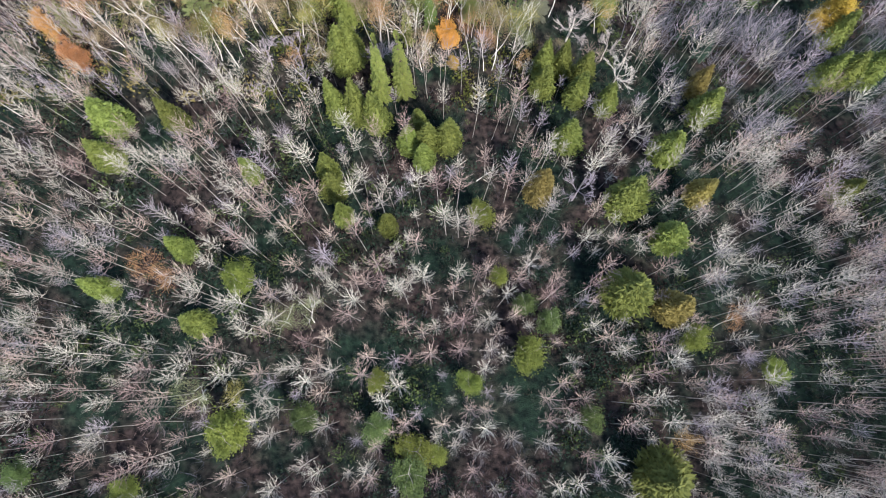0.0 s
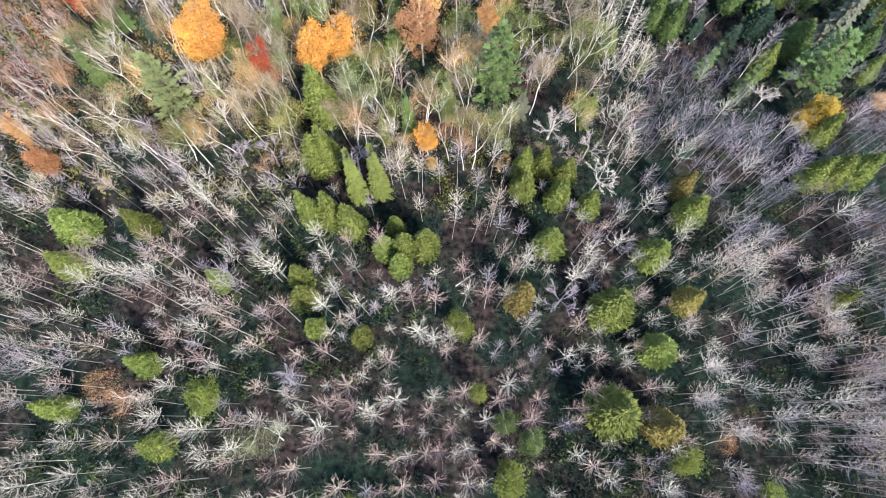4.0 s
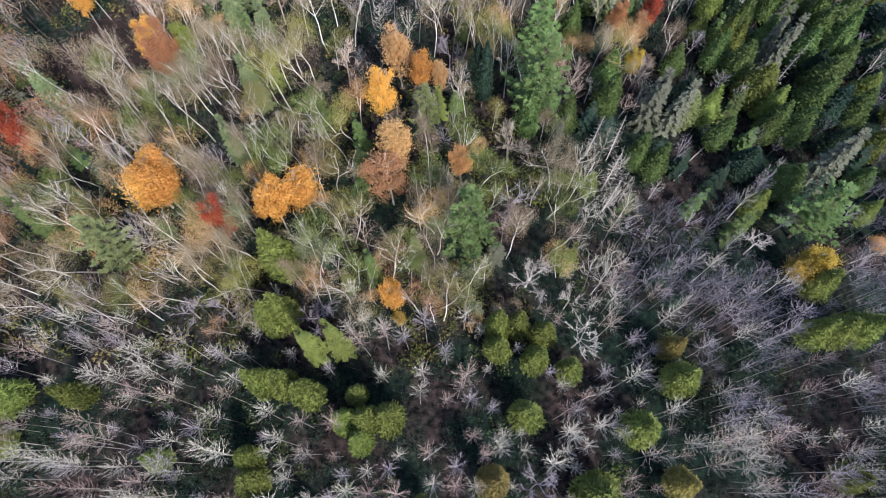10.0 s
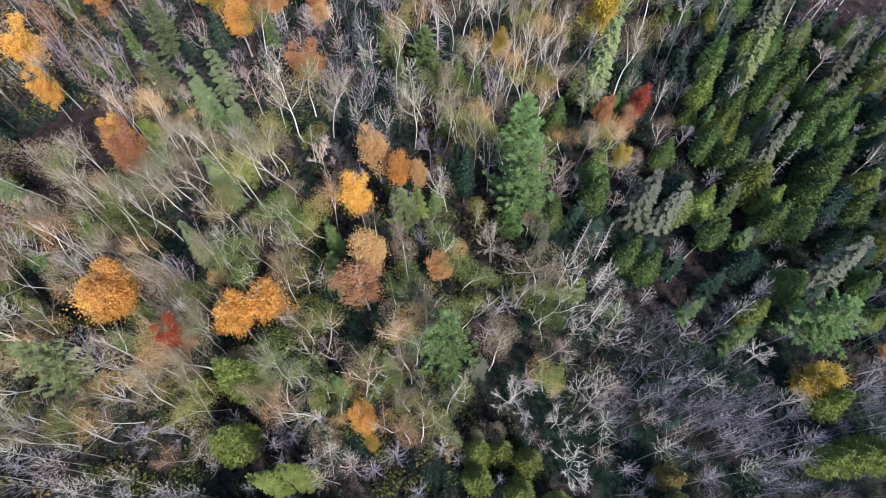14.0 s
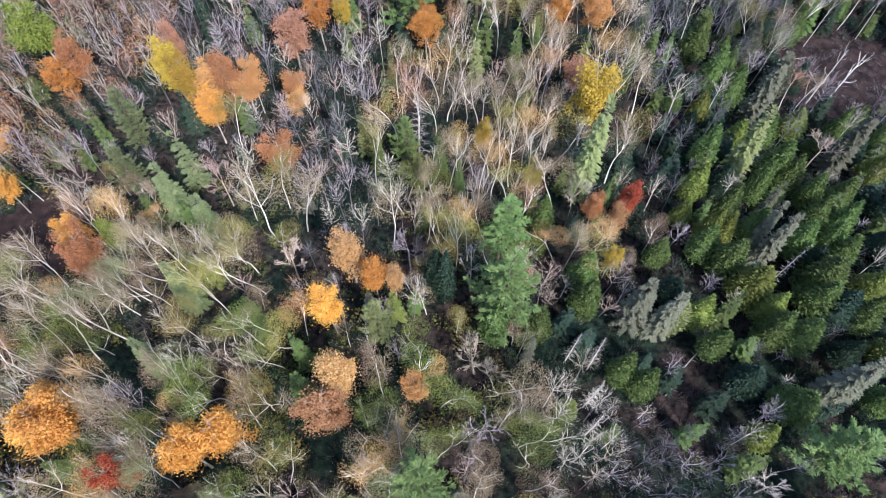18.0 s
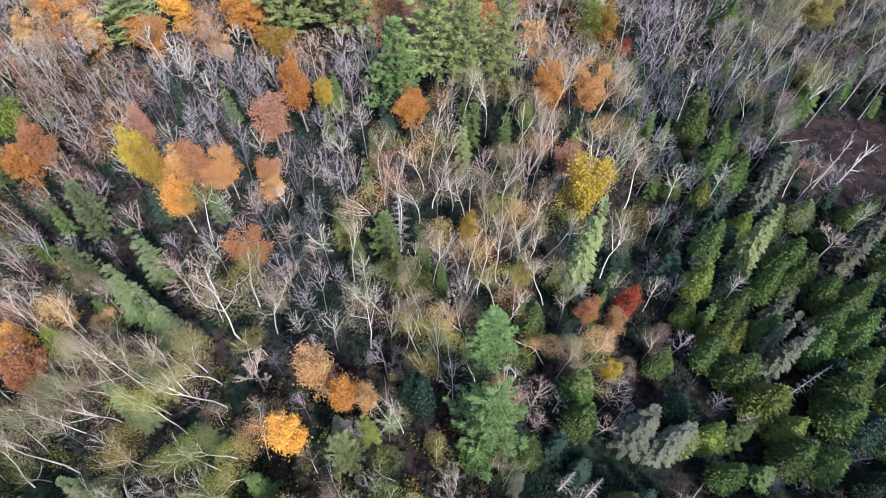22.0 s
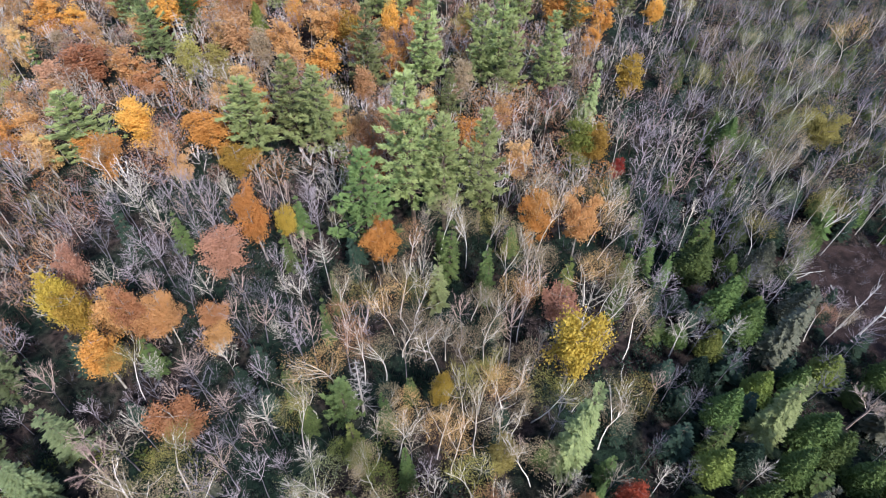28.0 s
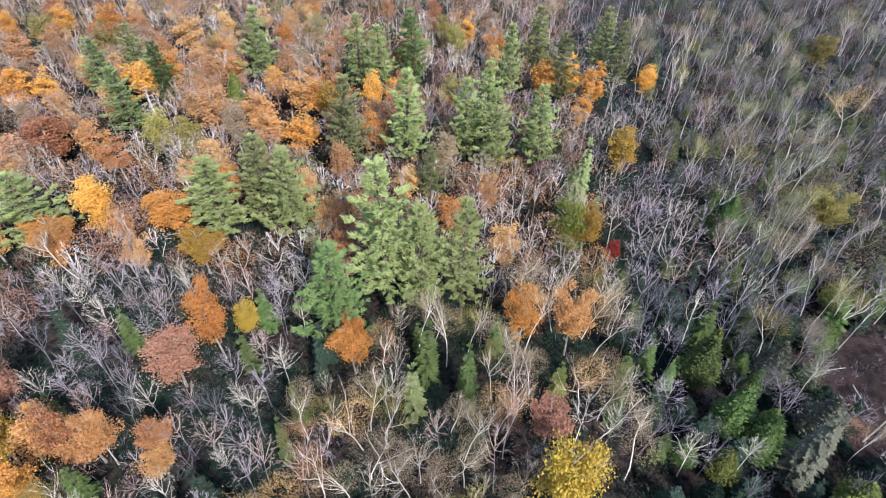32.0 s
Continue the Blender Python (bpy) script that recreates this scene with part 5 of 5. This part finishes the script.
SOLO = [t for t in TAKEN if t[2] > 1.4]
mid_items, birch_items = [], []
for _ in range(30000):
    y = stand.uniform(-22, 48) if stand.random() < 0.36 else stand.uniform(46, 252)
    x = stand.uniform(-62 - max(0.0, y - 110) * 0.34, 62 + max(0.0, y - 50) * 0.47)
    thick = (1.0 if x > 22 else 1.35) if y < 48 else 1.7 if y < 80 else 2.15 if y < 130 else 2.4 if y < 190 else 2.9
    cedar_wood = 36 < x < 75 and 55 < y < 108
    if cedar_wood and stand.random() < 0.85 or clearing(x, y):
        continue
    if y < 48 and -50 < x < 22 and stand.random() < 0.15 or glade(x, y) and stand.random() < 0.82:
        continue
    if gully(x, y) and stand.random() < 0.35:
        continue
    if crowded(x, y, thick * stand.uniform(0.8, 1.3)) or not free(x, y, 0.9 if y < 110 else 1.9):
        continue
    cells.setdefault((int(x // 4), int(y // 4)), []).append((x, y))
    warm = 42 < y < 128 and x < (22 if y < 78 else 42) and not dusky(x, y)
    # slate hues on the right-hand side darken the twigs in place of shade
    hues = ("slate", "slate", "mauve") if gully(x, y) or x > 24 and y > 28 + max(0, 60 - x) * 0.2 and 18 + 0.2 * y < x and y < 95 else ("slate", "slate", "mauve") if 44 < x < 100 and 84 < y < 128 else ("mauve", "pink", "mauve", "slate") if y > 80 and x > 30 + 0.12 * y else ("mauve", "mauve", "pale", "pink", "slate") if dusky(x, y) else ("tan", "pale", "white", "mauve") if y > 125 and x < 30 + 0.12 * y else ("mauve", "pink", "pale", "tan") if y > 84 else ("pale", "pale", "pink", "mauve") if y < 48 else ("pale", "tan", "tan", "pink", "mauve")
    h = stand.uniform(8, 11) if y < 48 else stand.uniform(9.5, 12.5) if warm else stand.uniform(8, 10.5)
    r = stand.uniform(1.15, 1.9) if y < 48 else stand.uniform(1.35, 2.2) if y < 130 else stand.uniform(1.9, 2.8)
    if y < 48 and x > 30:
        r *= 1.18
    if 24 < x and 18 + 0.2 * y < x and 28 + max(0, 60 - x) * 0.2 < y < 95:
        h *= 0.8
        r *= 0.8
    if behind(x, y):
        if stand.random() < 0.6:
            continue
        h *= 0.6
        r *= 0.75
    inner = abs(x - y * 0.2) < 55 and y < 130
    spin = pose(x, y, ground_z(x, y)) @ pose(0, 0, 0, stand.uniform(-3, 3), stand.uniform(-3, 3), stand.uniform(0, 360))
    if inner and warm and stand.random() < (0.62 if y < 84 else 0.3) and near_count < 295:
        near_count += 1
        plant("veiled" if y < 92 and stand.random() < 0.6 else "tan", x, y, h, r, stand.choice(("tan", "straw", "sage", "tan", "peach", "olive") if y < 92 else ("tan", "tan", "peach", "straw")))
        TAKEN.pop()
    elif inner and warm and stand.random() < (0.3 if y < 85 else 0.45):
        parts, h0, r0 = stand.choice(FORMS["tan"])
        m = spin @ Matrix.Diagonal((r / r0, r / r0, h / h0, 1))
        veil_tone = LEAF[stand.choice(("tan", "tan", "tan", "peach"))]
        birch_items += [(me, m, veil_tone if part_name == "crown" else BARK["white"]) for part_name, me in parts]
    elif inner:
        ((_, trunk), (_, crown)), h0, r0 = stand.choice(FORMS["fan" if y > 46 and stand.random() < 0.75 else "bare"])
        m = spin @ Matrix.Diagonal((r / r0, r / r0, h / h0, 1))
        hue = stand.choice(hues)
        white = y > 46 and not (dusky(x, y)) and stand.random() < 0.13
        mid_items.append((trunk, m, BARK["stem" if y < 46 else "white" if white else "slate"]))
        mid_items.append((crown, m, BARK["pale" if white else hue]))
    else:
        m = spin @ Matrix.Diagonal((r / 2.0, r / 2.0, h / 12, 1))
        white = stand.random() < (0.3 if gully(x, y) else 0.16)
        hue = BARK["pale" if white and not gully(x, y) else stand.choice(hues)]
        leafy = y > 50 and stand.random() < (0.8 if x < 30 + 0.1 * y else 0.45 if gully(x, y) else 0.05)
        if leafy:
            trunk, wood, veil = stand.choice(FAR_LEAFY)
            far_items.append((wood, m, hue))
            warm_mix = ("tan", "tan", "straw", "peach", "peach", "orange", "rust", "pink") if x < 30 + 0.1 * y else ("tan", "olive", "tan", "sage")
            veil_items.append((veil, m, LEAF[stand.choice(warm_mix)]))
        else:
            trunk, wood = stand.choice(FAR_BARE)
            far_items.append((wood, m, hue))
        far_items.append((trunk, m, BARK["white" if white else "brown"]))
# thin birches and dark young firs among the far leafless trees
for _ in range(420):
    y = stand.uniform(112, 215)
    x = stand.uniform(62, 62 + max(0.0, y - 80) * 0.5)
    if clearing(x, y) or not free(x, y, 2.0):
        continue
    if stand.random() < 0.4:
        plant("tan", x, y, stand.uniform(9, 12), stand.uniform(1.4, 2.0), stand.choice(("tan", "straw", "tan", "sage")))
    else:
        plant(stand.choice(("fir", "cedar")), x, y, stand.uniform(4, 7.5), stand.uniform(1.4, 2.2), stand.choice(("green", "dark", "dark")))
# autumn maples fill the far left-hand slope between its marked trees
for _ in range(260):
    y = stand.uniform(132, 216)
    x = stand.uniform(-24 - 0.27 * y, 34)
    if not free(x, y, 2.6) or clearing(x, y):
        continue
    plant("far_leafy", x, y, stand.uniform(9, 13), stand.uniform(1.8, 2.8), stand.choice(("orange", "peach", "peach", "rust", "peach", "straw", "tan")))
# the cedar wood fills in between its marked trees
for _ in range(700):
    x, y = stand.uniform(37, 84), stand.uniform(54, 106)
    if x < 37 + abs(y - 76) * 0.45 or clearing(x, y) or not free(x, y, 3.0):
        continue
    plant("cedar", x, y, stand.uniform(5.5, 7.5), stand.uniform(1.5, 2.1), stand.choice(("green", "olive", "green", "dark")))
for _ in range(560):
    x, y = stand.uniform(-58, 110), stand.uniform(44, 160)
    if not free(x, y, 1.3) or clearing(x, y) or stand.random() < 0.45:
        continue
    plant("fir", x, y, stand.uniform(4, 9), stand.uniform(1.0, 1.6), stand.choice(("green", "dark", "green", "grey", "olive") if y < 92 and x < 25 else ("green", "dark", "dark", "green")))

for _ in range(260):
    x, y = stand.uniform(44, 100), stand.uniform(86, 135)
    if not free(x, y, 1.5) or clearing(x, y):
        continue
    plant(stand.choice(("fir", "cedar")), x, y, stand.uniform(4, 7.5), stand.uniform(1.3, 2.1), stand.choice(("green", "dark", "dark")))

joined("birch_thicket", birch_items, "crowded white birches in a thin veil of tan leaves", "woodland")
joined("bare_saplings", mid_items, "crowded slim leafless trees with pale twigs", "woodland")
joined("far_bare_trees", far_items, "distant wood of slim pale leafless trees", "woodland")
joined("far_autumn_foliage", veil_items, "thin tan, orange and rust leaves on distant trees", "foliage")


# ---------------- undergrowth ----------------
def bush_form(size, leaves, sticks):
    w = Wood()
    for _ in range(sticks):
        a = rnd.uniform(0, math.tau)
        p = around(a) * rnd.uniform(0, 0.4) * size
        w.twig(p, p + around(a, rnd.uniform(0.5, 1.4)) * size * rnd.uniform(0.6, 1.5), 0.014)
    c = Wood()
    for _ in range(leaves):
        a = rnd.uniform(0, math.tau)
        p = around(a, rnd.uniform(0.1, 1.4)) * size * rnd.uniform(0.35, 1.0)
        c.fleck(p, rnd.uniform(0.08, 0.19))
    return w.mesh("sticks", BARK["pale"]), c.mesh("leaves", LEAF["dark"])


BUSHES = [bush_form(1.0, 70, 12) for _ in range(5)]
stick_items, leaf_items = [], []
for _ in range(9600):
    y = stand.uniform(-20, 175)
    x = stand.uniform(-60 - max(0.0, y - 110) * 0.3, 60 + max(0.0, y - 50) * 0.4)
    k = stand.uniform(0.3, 0.9) if clearing(x, y) else stand.uniform(0.6, 2.1)
    m = pose(x, y, ground_z(x, y) - 0.3, 0, 0, stand.uniform(0, 360)) @ Matrix.Diagonal((k, k, k * stand.uniform(0.7, 1.5), 1))
    sticks, leaves = stand.choice(BUSHES)
    patch = noise.noise(Vector((x * 0.07, y * 0.07, 9)))
    stick_items.append((sticks, m, BARK[stand.choice(("slate", "brown", "brown"))]))
    if not clearing(x, y) and stand.random() < (0.55 + patch if not (dusky(x, y)) else 0.15):
        tone = stand.choice(("dark", "dark", "green", "dark", "dark") if y < 75 else ("dark",))
        if 38 < y < 100 and x < 20 and patch > -0.3 and not dusky(x, y):
            tone = stand.choice(("straw", "lime", "olive", "green", "green", "dark"))
        leaf_items.append((leaves, m, LEAF[tone]))
for _ in range(420):
    a, q = stand.uniform(0, math.tau), math.sqrt(stand.random())
    x, y, k = 82 + 16 * q * math.cos(a), 115 + 10.5 * q * math.sin(a), stand.uniform(0.3, 1.0)
    m = pose(x, y, ground_z(x, y) - 0.2, 0, 0, stand.uniform(0, 360)) @ Matrix.Diagonal((k * 1.3, k * 1.3, k * 0.7, 1))
    stick_items.append((stand.choice(BUSHES)[0], m, BARK[stand.choice(("brown", "mauve", "brown", "slate"))]))
joined("undergrowth_twigs", stick_items, "tangle of thin leafless undergrowth stems", "undergrowth")
joined("undergrowth_leaves", leaf_items, "low dark green undergrowth on the forest floor", "undergrowth")
